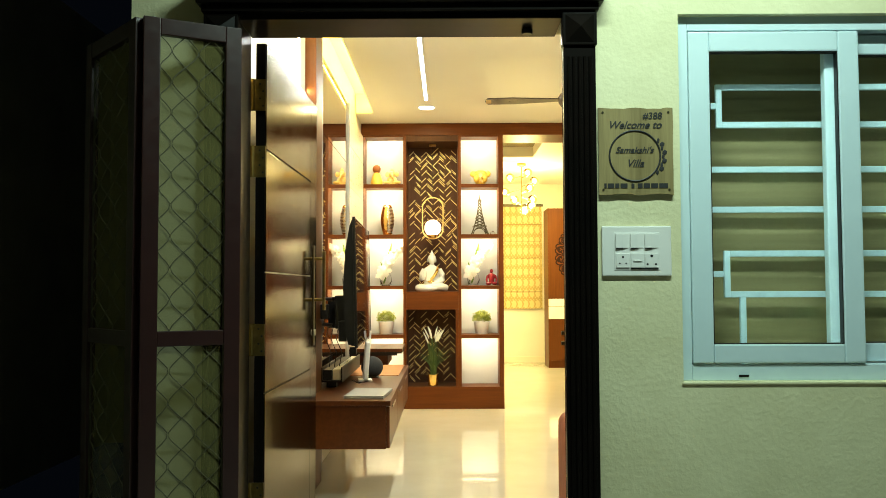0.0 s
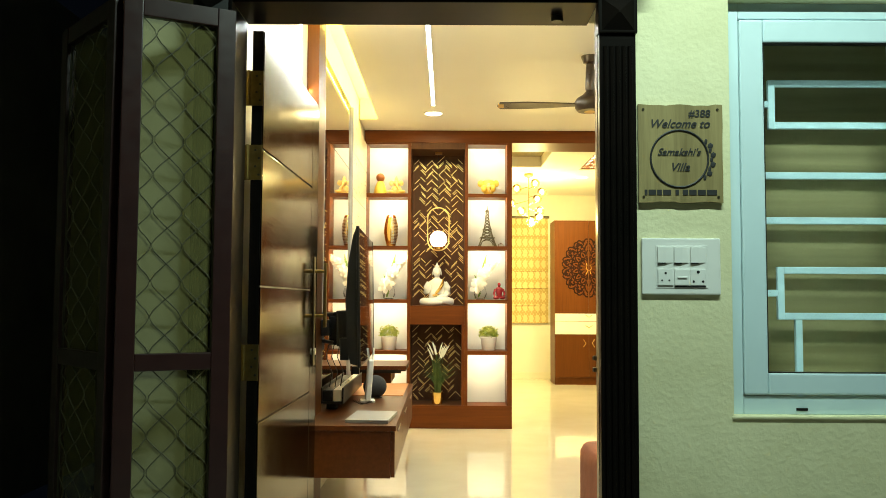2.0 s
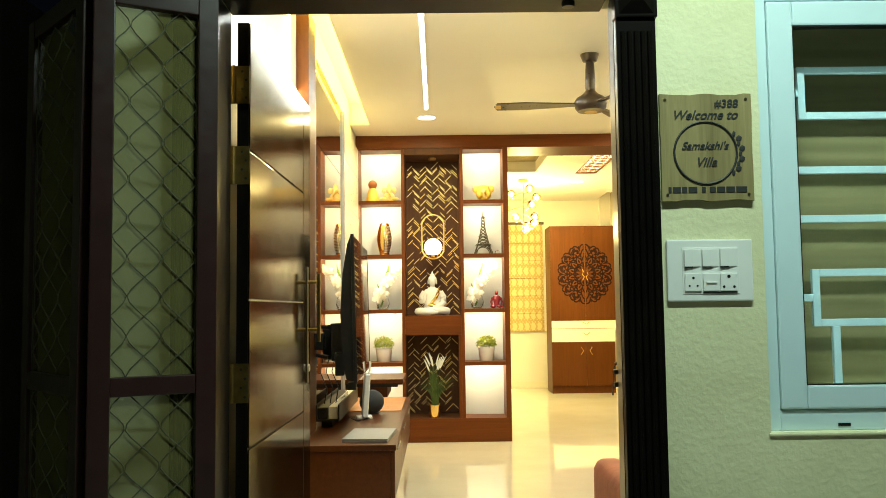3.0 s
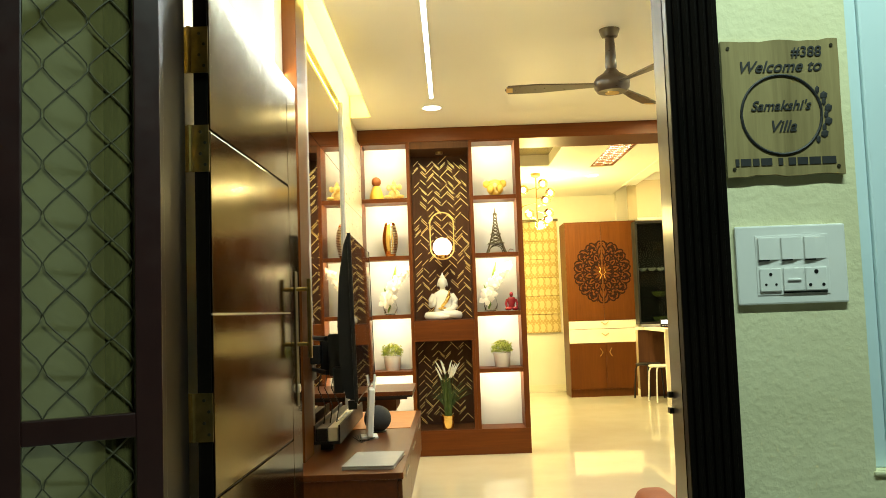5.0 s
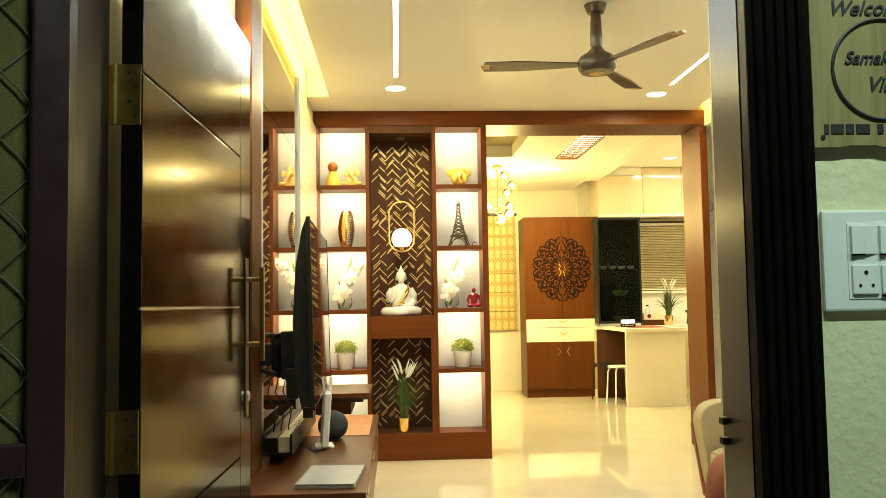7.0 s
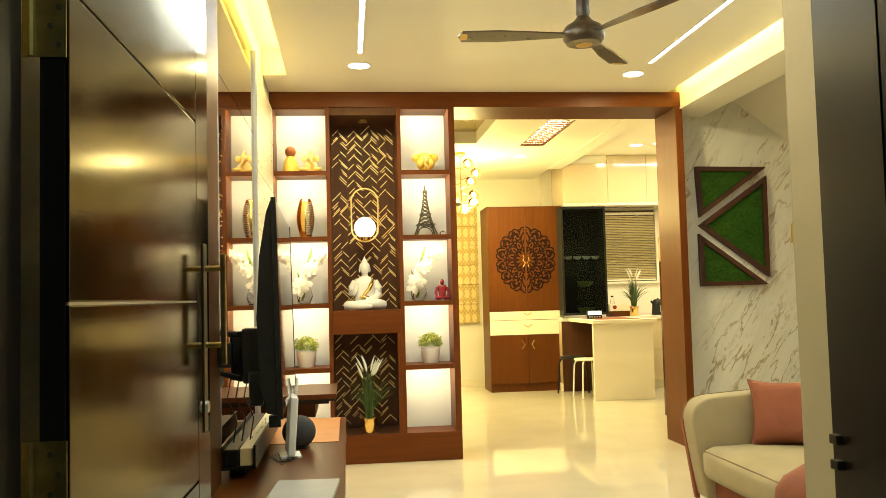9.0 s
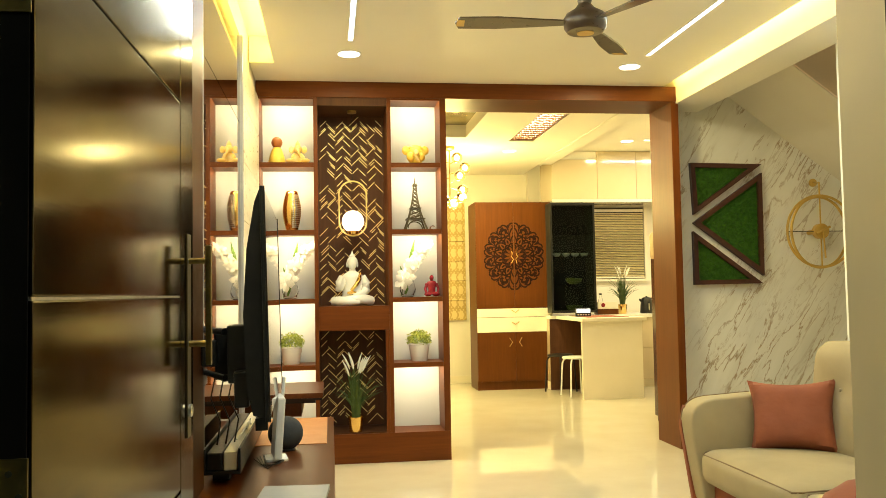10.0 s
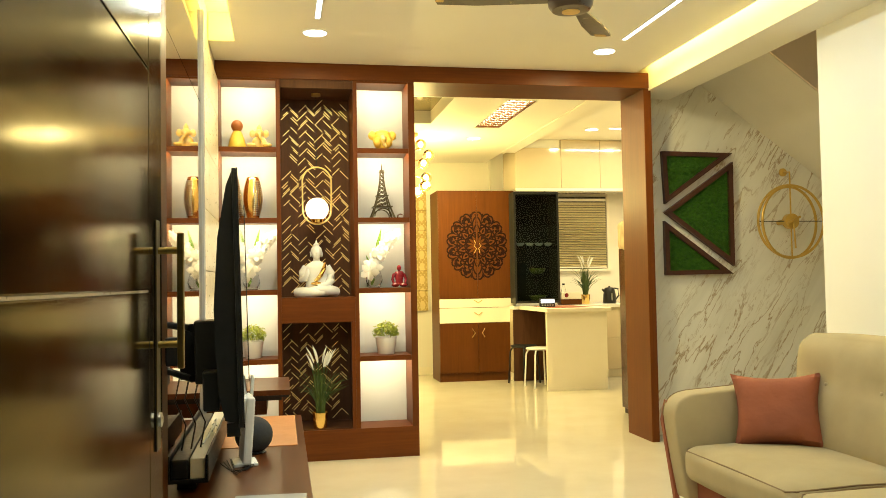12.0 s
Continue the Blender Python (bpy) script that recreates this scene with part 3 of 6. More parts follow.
part("tower_bolt", merge(box(0.272, 0.299, -0.03, -0.0155, 1.93, 2.06, 0.002), tube([(0.285, -0.034, 1.90), (0.285, -0.034, 2.09)], 0.006, 8)), M_STEEL, lv, "steel tower bolt")
mesh_leaf(-0.300, -0.14, -0.607, 0.20)

# ---- window with grille ----
window = tagged(new("window_1"), "white plastic sliding window with pale blue grille", "window", kind="structure")
part("window_frame", merge(box(WX0, WX0 + 0.04, 0.03, 0.11, WZ0, WZ1, 0.003), box(WX1 - 0.04, WX1, 0.03, 0.11, WZ0, WZ1, 0.003), box(WX0 + 0.04, WX1 - 0.04, 0.03, 0.11, WZ1 - 0.05, WZ1, 0.003), box(WX0 + 0.04, WX1 - 0.04, 0.03, 0.11, WZ0, 0.914, 0.003)), M_UPVC, window)
part("window_sill", box(WX0 - 0.006, WX1, -0.006, 0.03, WZ0 - 0.010, WZ0 - 0.001, 0.003), M_STUCCO, window, "thin plastered sill")
for x0, x1, y in ((1.541, 2.141, 0.022), (2.040, WX1 - 0.04, 0.072)):
    sash = part("sash", merge(box(x0, x0 + 0.074, y, y + 0.035, 0.918, 2.085, 0.006), box(x1 - 0.073, x1, y, y + 0.035, 0.918, 2.085, 0.006),
                              box(x0 + 0.074, x1 - 0.073, y, y + 0.035, 0.918, 0.984, 0.006), box(x0 + 0.074, x1 - 0.073, y, y + 0.035, 2.013, 2.085, 0.006)), M_UPVC, window)
    part("gasket", merge(box(x0 + 0.074, x0 + 0.077, y + 0.004, y + 0.03, 0.984, 2.013), box(x1 - 0.076, x1 - 0.073, y + 0.004, y + 0.03, 0.984, 2.013), box(x0 + 0.077, x1 - 0.076, y + 0.004, y + 0.03, 0.984, 0.987), box(x0 + 0.077, x1 - 0.076, y + 0.004, y + 0.03, 2.010, 2.013)), M_BLACK, sash, "thin black rubber gasket")
    pane = part("pane", box(x0 + 0.07, x1 - 0.07, y + 0.014, y + 0.018, 0.98, 2.017), M_PANE, sash)
    pane.visible_shadow = False
part("drain_slot", box(1.70, 1.735, 0.0275, 0.031, WZ0 + 0.012, WZ0 + 0.020), M_BLACK, window, "small black drain slot")
grille = tagged(thing("window_grille", 0, 0.14, 0, "pale blue painted flat-bar window grille with loops", "grille"), kind="structure")


def bar(x0, x1, z0, z1):
    part("bar", box(x0, x1, -0.008, 0.008, z0, z1, 0.002), M_GRILL, grille)


gx = 1.67
b = 0.022
for zt, zb, xs in ((1.90, 1.762, gx), (1.292, 1.145, gx + 0.02)):
    bar(xs + b, 3.0, zt, zt + b)
    bar(xs + b, 3.0, zb, zb + b)
    bar(xs, xs + b, zb, zt + b)
    bar(1.51, xs, (zt + zb) / 2, (zt + zb) / 2 + b)
bar(1.51, 3.0, 1.598, 1.598 + b)
bar(1.51, 3.0, 1.452, 1.452 + b)
bar(1.745, 1.745 + b, 0.89, 1.145)
# curtain folds behind the grille
pts = []
for i in range(97):
    z = 0.80 + i * 0.0148
    pts.append((0.285 + 0.004 * math.sin(i * 0.62) + 0.002 * math.sin(i * 1.7), z))
cb = bmesh.new()
for (y0, z0), (y1, z1) in zip(pts, pts[1:]):
    q = [cb.verts.new(v) for v in ((1.46, y0, z0), (3.1, y0 + 0.006, z0), (3.1, y1 + 0.006, z1), (1.46, y1, z1))]
    q2 = [cb.verts.new((v.co.x, v.co.y + 0.004, v.co.z)) for v in q]
    cb.faces.new(q)
    cb.faces.new(q2[::-1])
bmesh.ops.remove_doubles(cb, verts=cb.verts, dist=0.0001)
structure("curtain_rail", box(1.44, 3.12, 0.2005, 0.305, 2.222, 2.250, 0.003), M_OFFWHITE, "slim off-white rail holding the window blind", "trim")
solid("window_curtain", cb, M_CURTAIN, "olive folded blind hanging behind the window grille", "curtain", True)

# ---- name plaque ----
plaque = thing("name_plaque", 1.215, -0.002, 1.502, "olive wooden welcome plaque with black lettering", "sign")
outline = []
random.seed(5)
PW, PH = 0.258, 0.304
for i in range(13):
    outline.append((PW * i / 12, 0.003 * (i // 3 % 2) + random.uniform(-0.001, 0.001)))
for i in range(1, 9):
    outline.append((PW + random.uniform(-0.001, 0.001), PH * i / 9))
for i in range(13):
    outline.append((PW * (12 - i) / 12, PH - 0.003 * ((i + 1) // 3 % 2) + random.uniform(-0.001, 0.001)))
for i in range(1, 9):
    outline.append((random.uniform(-0.001, 0.001), PH * (9 - i) / 9))
part("board", prism(outline, "y", -0.012, 0.0), M_PLATE, plaque)


def lettering(name, body, size, x, z, parent, shear=0.35, y=-0.0135):
    c = bpy.data.curves.new(name, "FONT")
    c.body, c.size, c.align_x, c.extrude, c.shear = body, size, "CENTER", 0.0008, shear
    c.offset = 0.0004
    me = bpy.data.meshes.new_from_object(new("tmp_text", c))
    bpy.data.objects.remove(bpy.data.objects["tmp_text"])
    me.materials.append(M_INK)
    ob = new(name, me)
    ob.parent = parent
    ob.matrix_local = pose(x, y, z, 90, 0, 0)
    return tagged(ob, kind="stuff")


lettering("house_number", "#388", 0.032, 0.187, 0.265, plaque, 0.1)
lettering("welcome_lettering", "Welcome to", 0.036, 0.125, 0.232, plaque)
lettering("house_name", "Samakshi's", 0.031, 0.123, 0.146, plaque)
lettering("house_name", "Villa", 0.036, 0.125, 0.098, plaque)
for x0, x1 in ((0.018, 0.026), (0.030, 0.052), (0.056, 0.070), (0.074, 0.098), (0.112, 0.122), (0.134, 0.150), (0.154, 0.176), (0.180, 0.204), (0.208, 0.238)):
    part("letter_bar", box(x0, x1, -0.0138, -0.012, 0.024, 0.040), M_INK, plaque)
ring = [(0.125 + 0.088 * math.cos(a * math.pi / 24), -0.013, 0.136 + 0.088 * math.sin(a * math.pi / 24)) for a in range(48)]
part("wreath_ring", tube(ring, 0.0032, 6, True), M_INK, plaque)
leaves = []
for k in range(9):
    a = radians(-38 + k * 9)
    cx, cz = 0.125 + 0.098 * math.cos(a), 0.136 + 0.094 * math.sin(a)
    leaves.append(ball((cx + 0.006 * (k % 2), -0.0135, cz), 0.012, (0.45 + 0.35 * (k % 2), 0.08, 0.8), 1))
for leaf_bm in leaves:
    part("wreath_leaf", leaf_bm, M_INK, plaque)
for x, z in ((0.015, 0.288), (0.243, 0.288), (0.015, 0.018), (0.243, 0.018)):
    part("screw", rod((x, -0.014, z), (x, -0.012, z), 0.004), M_IRON, plaque)

# ---- switchboard ----
board = thing("switchboard", 1.223, -0.001, 1.222, "white electrical switchboard with three switches and sockets", "switchboard")
part("plate", box(0, 0.240, -0.010, 0, 0, 0.172, 0.004), M_WHITEPL, board)
part("surround", box(0.042, 0.200, -0.0115, -0.0098, 0.020, 0.150, 0.001), M_WHITEPL, board)


def rocker(x0, x1, z0, z1):
    """A rocker key pressed on one side, with a black strip as the shade under its raised half."""
    xm = x0 + (x1 - x0) * 0.5
    key = part("switch", prism([(x0, -0.011), (x0, -0.019), (xm, -0.0165), (x1, -0.012), (x1, -0.011)], "z", z0 + 0.003, z1), M_WHITEPL, board)
    part("switch_shade", box(x0 + 0.001, xm, -0.0155, -0.0112, z0, z0 + 0.0028), M_BLACK, key, "black strip for the shaded gap under the key")


for i in range(3):
    rocker(0.047 + i * 0.050, 0.095 + i * 0.050, 0.094, 0.144)
part("regulator", merge(box(0.098, 0.143, -0.017, -0.011, 0.028, 0.078, 0.002), box(0.106, 0.135, -0.020, -0.0168, 0.050, 0.054, 0.001)), M_WHITEPL, board)
# Black strip drawn as the shadow under the regulator and second socket.
part("socket_shade", box(0.098, 0.193, -0.014, -0.0112, 0.0235, 0.0265), M_BLACK, board, "black strip for the shadow under the modules")
for x0, k in ((0.047, 1.0), (0.146, 1.3)):
    socket = part("socket", box(x0, x0 + 0.047, -0.0155, -0.011, 0.028, 0.078, 0.002), M_WHITEPL, board)
    cx = x0 + 0.0235
    for dx, dz, r in ((0, 0.012, 0.0036), (-0.011, -0.010, 0.0028), (0.011, -0.010, 0.0028)):
        part("socket_hole", rod((cx + dx * k, -0.0162, 0.053 + dz * k), (cx + dx * k, -0.0145, 0.053 + dz * k), r * k), M_BLACK, socket)

# ---- shelf partition with arched opening ----
PY0, PY1 = 5.49, 5.96
partition = thing("display_partition", 0, 0, 0, "mahogany display partition with lit shelf bays and patterned niche", "shelf unit")
part("beam", box(-0.165, 3.105, PY0, PY1, 2.715, 2.835, 0.003), M_WOODX, partition)
part("base", box(-0.165, 1.25, PY0 + 0.004, PY1, 0.0, 0.215, 0.003), M_WOODX, partition)
for x0, x1 in ((-0.165, -0.14), (0.254, 0.284), (0.800, 0.830), (1.203, 1.250)):
    part("upright", box(x0, x1, PY0 + 0.002, PY1 - 0.002, 0.215, 2.715, 0.002), M_WOOD, partition)
LEVELS = (2.2125, 1.709, 1.2, 0.713)
for x0, x1 in ((-0.14, 0.254), (0.830, 1.203)):
    part("back_panel", box(x0, x1, 5.80, 5.82, 0.215, 2.715), M_BACK, partition, "pale grey back panel")
    for z in LEVELS:
        part("shelf", merge(box(x0, x1, PY0 + 0.008, 5.80, z - 0.014, z + 0.014, 0.002), box(x0, x1, PY0 + 0.008, PY0 + 0.022, z - 0.022, z - 0.013, 0.001)), M_WOODX, partition)
    part("lip", box(x0, x1, PY0 + 0.008, PY0 + 0.022, 2.700, 2.715, 0.001), M_WOODX, partition)
    for z in (2.714, *[v - 0.014 for v in LEVELS]):
        part("light_strip", box(x0 + 0.012, x1 - 0.012, 5.525, 5.539, z - 0.003, z), M_STRIP, partition, "glowing warm light strip")
# patterned niche
part("niche_panel", box(0.284, 0.800, 5.90, 5.92, 1.155, 2.715), M_PANEL, partition, "dark brown panel with gold herringbone inlay")
part("niche_panel", box(0.284, 0.800, 5.90, 5.92, 0.215, 0.975), M_PANEL, partition, "dark brown panel with gold herringbone inlay")
part("ledge", box(0.284, 0.800, PY0 + 0.002, 5.92, 0.975, 1.155, 0.003), M_WOODX, partition)
part("niche_top", box(0.284, 0.800, PY0 + 0.012, 5.90, 2.655, 2.715), M_PANEL, partition)
part("lower_side", box(0.772, 0.800, PY0 + 0.004, PY0 + 0.03, 0.215, 0.975, 0.002), M_WOOD, partition)
part("niche_floor", box(0.284, 0.800, PY0 + 0.02, 5.90, 0.215, 0.222), M_PANEL, partition)


def herringbone(x0, x1, z0, z1, seed):
    rnd = random.Random(seed)
    verts, faces = [], []
    cols = 8
    cw = (x1 - x0) / cols

    def stick(cx, cz, s, ln):
        d, w = ln / 2, 0.0029
        ux, uz = 0.7071, 0.7071 * s
        px, pz = -uz, ux
        base = len(verts)
        for y in (5.8975, 5.9005):
            for a, c in ((-d, -w), (d, -w), (d, w), (-d, w)):
                verts.append((cx + ux * a + px * c, y, cz + uz * a + pz * c))
        for f in ((0, 1, 2, 3), (0, 4, 5, 1), (1, 5, 6, 2), (2, 6, 7, 3), (3, 7, 4, 0)):
            faces.append([base + k for k in f])
    for c in range(cols):
        s = 1 if c % 2 == 0 else -1
        z = z0 + 0.03 + rnd.uniform(0, 0.03)
        while z < z1 - 0.03:
            cx = x0 + cw * (c + 0.5) + rnd.uniform(-0.008, 0.008)
            ln = rnd.choice((0.066, 0.076, 0.086, 0.098))
            kind = rnd.random()
            if rnd.random() < 0.05:
                s = -s
            if kind < 0.85:
                ln = min(ln, 2.7 * min(cx - x0, x1 - cx))
                stick(cx, z, s, ln)
                if kind < 0.30:
                    stick(cx + 0.004, z - 0.018 * (1 if rnd.random() < 0.5 else -1), s, ln * rnd.uniform(0.6, 1.0))
            z += rnd.uniform(0.056, 0.078)
            s = 1 if c % 2 == 0 else -1
    me = bpy.data.meshes.new("inlay")
    me.from_pydata(verts, [], faces)
    me.materials.append(M_INLAY)
    ob = new("inlay", me)
    ob.parent = partition
    return tagged(ob, "thin gold inlay sticks in herringbone", kind="stuff")


herringbone(0.29, 0.795, 1.16, 2.66, 3)
herringbone(0.29, 0.772, 0.225, 0.97, 8)
# opening post
part("post", box(3.045, 3.105, 5.50, 5.955, 0.0, 2.715, 0.003), M_WOOD, partition)

# ---- pendant ----
pendant = thing("pendant_lamp", 0.545, 5.69, 2.655, "gold oval ring pendant with glowing opal globe", "pendant lamp")
part("canopy", lathe([(0.035, 0), (0.035, -0.018), (0.01, -0.022)][::-1], 20), M_BRASS, pendant, smooth=True)
part("cord", rod((0, 0, -0.02), (0, 0, -0.545), 0.002, 6), M_BLACK, pendant)
oval = []
for i in range(48):
    a = 2 * math.pi * i / 48
    z = 0.105 * math.sin(a) + (0.105 if math.sin(a) >= 0 else -0.105)
    oval.append((0.105 * math.cos(a), 0, -0.755 + z))
part("oval_ring", tube(oval, 0.006, 8, True), M_INLAY, pendant, smooth=True)
part("globe", ball((0, 0, -0.855), 0.083, (1, 1, 1), 4), M_GLOBE, pendant, "glowing opal glass globe", True)
part("cup", lathe([(0.01, -0.962), (0.038, -0.954), (0.048, -0.928)], 20), M_GOLD, pendant, smooth=True)


# ---- statue on the ledge ----
def statue():
    body = merge(
        ball((0, 0.005, 0.026), 0.152, (1.0, 0.60, 0.20), 3),
        tube([(-0.14, -0.01, 0.035), (-0.10, -0.06, 0.035), (-0.02, -0.085, 0.032), (0.05, -0.08, 0.03)], [0.036, 0.040, 0.034, 0.022], 10),
        tube([(0.14, -0.01, 0.035), (0.10, -0.055, 0.045), (0.02, -0.075, 0.052), (-0.05, -0.07, 0.05)], [0.036, 0.039, 0.033, 0.022], 10),
        lathe([(0.086, 0.03), (0.080, 0.08), (0.074, 0.12), (0.078, 0.17), (0.084, 0.205), (0.076, 0.232), (0.046, 0.252), (0.025, 0.264), (0.022, 0.29)], 24, sy=0.58),
        tube([(-0.072, 0.0, 0.222), (-0.098, 0.0, 0.175), (-0.10, -0.015, 0.13), (-0.085, -0.055, 0.135), (-0.068, -0.07, 0.17), (-0.066, -0.072, 0.205)], [0.029, 0.032, 0.030, 0.024, 0.018, 0.011], 10),
        tube([(0.072, 0.0, 0.222), (0.10, 0.0, 0.17), (0.102, -0.012, 0.12), (0.07, -0.05, 0.085), (0.0, -0.07, 0.078)], [0.029, 0.034, 0.034, 0.028, 0.017], 10),
        ball((0, -0.006, 0.320), 0.041, (0.88, 0.95, 1.18), 3),
        ball((0, 0.004, 0.335), 0.043, (0.98, 0.95, 0.95), 3), ball((0, 0.004, 0.376), 0.023, (1, 1, 0.85), 2),
        ball((-0.04, 0.004, 0.312), 0.010, (0.6, 0.8, 2.2), 2), ball((0.04, 0.004, 0.312), 0.010, (0.6, 0.8, 2.2), 2),
        ball((0, -0.045, 0.318), 0.006, (0.8, 1.0, 1.8), 1),
        lathe([(0.011, 0.388), (0.008, 0.402), (0.001, 0.42)], 10))
    return body


sash_pts = [(0.060, -0.020, 0.244), (0.052, -0.047, 0.205), (0.030, -0.050, 0.160), (-0.012, -0.052, 0.112)]
sash_bm = merge(tube(sash_pts, [0.010, 0.016, 0.016, 0.012], 8), ball((-0.005, -0.058, 0.098), 0.026, (1.6, 0.9, 0.5), 2))
for f in sash_bm.faces:
    f.material_index = 1
st = solid("statue", merge(statue(), sash_bm), M_CERAMIC, "white ceramic seated statue with gold sash on the ledge", "statue", True)
st.data.materials.append(M_GOLD)
st.matrix_world = pose(0.535, 5.66, 1.156)


# ---- shelf ornaments ----
def bush(name, x, y, z):
    t = thing(name, x, y, z, "white tapered pot with bushy green plant on the shelf", "potted plant", "pots on the shelves")
    part("pot", lathe([(0.058, 0), (0.061, 0.004), (0.078, 0.118), (0.080, 0.122), (0.073, 0.122), (0.066, 0.105)], 28), M_CERAMIC, t, "white ceramic pot", True)
    rnd = random.Random(4)
    bm = bmesh.new()
    for _ in range(900):
        a, u, r = rnd.uniform(0, 6.283), rnd.uniform(-0.25, 1), rnd.uniform(0.6, 1.0)
        s = math.sqrt(max(0, 1 - u * u))
        r *= 1.0 + 0.16 * math.sin(5 * a) * math.sin(6 * u + 1)
        c = Vector((0.094 * r * s * math.cos(a), 0.094 * r * s * math.sin(a), 0.148 + 0.088 * r * u))
        q = Euler((rnd.uniform(-1, 1), rnd.uniform(-1, 1), a)).to_matrix()
        w = rnd.uniform(0.006, 0.0105)
        vs = [bm.verts.new(c + q @ Vector(p)) for p in ((-w, 0, 0), (0, -w * 0.6, 0.002), (w * 1.5, 0, 0), (0, w * 0.6, 0.002))]
        bm.faces.new(vs)
    part("foliage", bm, M_LEAFG, t, "dense light green foliage")
    return t


p1 = bush("potted_plant", 0.075, 5.64, 0.728)
copy_thing(p1, pose(1.035, 5.64, 0.728, 0, 0, 70))


def flower_vase(x, y, z, flip):
    t = thing("flower_vase", x, y, z, "clear glass vase of white orchid stems on the shelf", "vase", "flower vases on the shelves")
    part("vase", lathe([(0.045, 0), (0.058, 0.01), (0.062, 0.06), (0.045, 0.13), (0.043, 0.15), (0.040, 0.15), (0.058, 0.06), (0.04, 0.014)], 24), M_GLASS, t, smooth=True)
    rnd = random.Random(7)
    path = [Vector((-0.045, 0, 0.012)), Vector((-0.035, 0.0, 0.10)), Vector((0.0, -0.005, 0.19)), Vector((0.055, -0.012, 0.28)), Vector((0.125, -0.02, 0.36)), Vector((0.175, -0.022, 0.405))]
    path = [Vector((p.x * flip, p.y, p.z)) for p in path]
    part("stem", tube(path, 0.0035, 6), M_BLADE, t, "green flower stem", True)
    for sx, h, y, w in ((0.060, 0.435, 0.03, 0.017), (0.035, 0.36, 0.015, 0.014), (-0.055, 0.24, 0.02, 0.013), (-0.03, 0.15, -0.03, 0.012)):
        spine = [(-0.02 * flip, y, 0.02), (sx * 0.25 * flip, y, h * 0.4), (sx * 0.6 * flip, y, h * 0.75), (sx * flip, y, h)]
        blade = tube(spine, [0.005, w, w * 0.9, 0.002], 8)
        for v in blade.verts:
            v.co.y = y + (v.co.y - y) * 0.25
        part("leaf", blade, M_BLADEL, t, "long green leaf", True)
    count = 17
    for i in range(count):
        u = i / (count - 1)
        k = 1.2 + u * 3.7
        a, b2 = path[int(k)], path[min(5, int(k) + 1)]
        c = a.lerp(b2, k - int(k)) + Vector((rnd.uniform(-0.03, 0.03) * (1 - 0.6 * u), rnd.uniform(-0.035, -0.005), rnd.uniform(-0.026, 0.02) * (1 - 0.5 * u)))
        size = 0.050 * (1 - 0.58 * u)
        petals = []
        for j in range(5):
            ang = j * 1.257 + rnd.uniform(-0.2, 0.2)
            petals.append(turned(ball((0, 0, 0), size, (0.62, 0.14, 0.85), 1), Matrix.Translation(c + Vector((size * 0.7 * math.cos(ang), -0.004, size * 0.7 * math.sin(ang)))) @ pose(0, 0, 0, rnd.uniform(-25, 25), math.degrees(-ang) + 90, rnd.uniform(-25, 25))))
        part("blossom", merge(*petals), M_PETAL, t, "white orchid blossom", True)
    return t


flower_vase(0.07, 5.65, 1.215, 1)
flower_vase(0.955, 5.65, 1.215, 1)

vase = thing("gold_vase", 0.085, 5.66, 1.724, "hammered gold barrel-shaped vase on the shelf", "vase")
prof = [(0.03, 0), (0.044, 0.005)] + [(0.044 + 0.026 * math.sin(math.pi * i / 12), 0.01 + 0.29 * i / 12) for i in range(13)] + [(0.038, 0.305), (0.034, 0.30)]
part("body", lathe(prof, 30), M_GOLD, vase, smooth=True)
rows = []
for k in range(18):
    for j in range(4):
        z = 0.03 + 0.0142 * k
        r = 0.0445 + 0.026 * math.sin(math.pi * (z - 0.01) / 0.29)
        a = radians(-78 + j * 16)
        rows.append(box(-0.006, 0.006, -0.002, 0.002, -0.005, 0.005))
        turned(rows[-1], Matrix.Translation((r * math.cos(a), r * math.sin(a), z)) @ pose(0, 0, 0, 0, 0, math.degrees(a) + 90))
part("mosaic", merge(*rows), M_STEEL, vase, "silver mosaic band")

monk = thing("monk_figurine", -0.02, 5.62, 2.228, "yellow robed seated child figurine on the shelf", "figurine")
part("robe", lathe([(0.06, 0), (0.064, 0.02), (0.052, 0.07), (0.036, 0.115), (0.018, 0.135)], 20), M_YELLOW, monk, smooth=True)
part("head", ball((0, 0, 0.165), 0.042, (1, 1, 1.05), 3), M_HAIR, monk, smooth=True)


def idol(name, x, z, w, m, label):
    t = thing(name, x, 5.64, z, label, "figurine")
    part("body", merge(ball((0, 0, 0.05), 0.05 * w, (1.1, 0.7, 0.95), 3), ball((0, -0.015, 0.115), 0.034 * w, (1.0, 0.8, 1.0), 3), ball((-0.05 * w, 0.005, 0.115), 0.03 * w, (0.8, 0.25, 1.0), 2), ball((0.05 * w, 0.005, 0.115), 0.03 * w, (0.8, 0.25, 1.0), 2),
                       tube([(0, -0.045, 0.115), (0.005, -0.055, 0.085), (0.015, -0.055, 0.06), (0.02, -0.05, 0.045)], [0.014, 0.011, 0.008, 0.005], 7),
                       ball((-0.06 * w, -0.02, 0.03), 0.03 * w, (1.2, 0.8, 0.6), 2), ball((0.06 * w, -0.02, 0.03), 0.03 * w, (1.2, 0.8, 0.6), 2), lathe([(0.02, 0.14), (0.018, 0.16), (0.002, 0.185)], 12)), m, t, smooth=True)
    part("base", lathe([(0.06 * w, 0), (0.064 * w, 0.006), (0.06 * w, 0.014)], 20, sy=0.7), m, t, smooth=True)
    return t


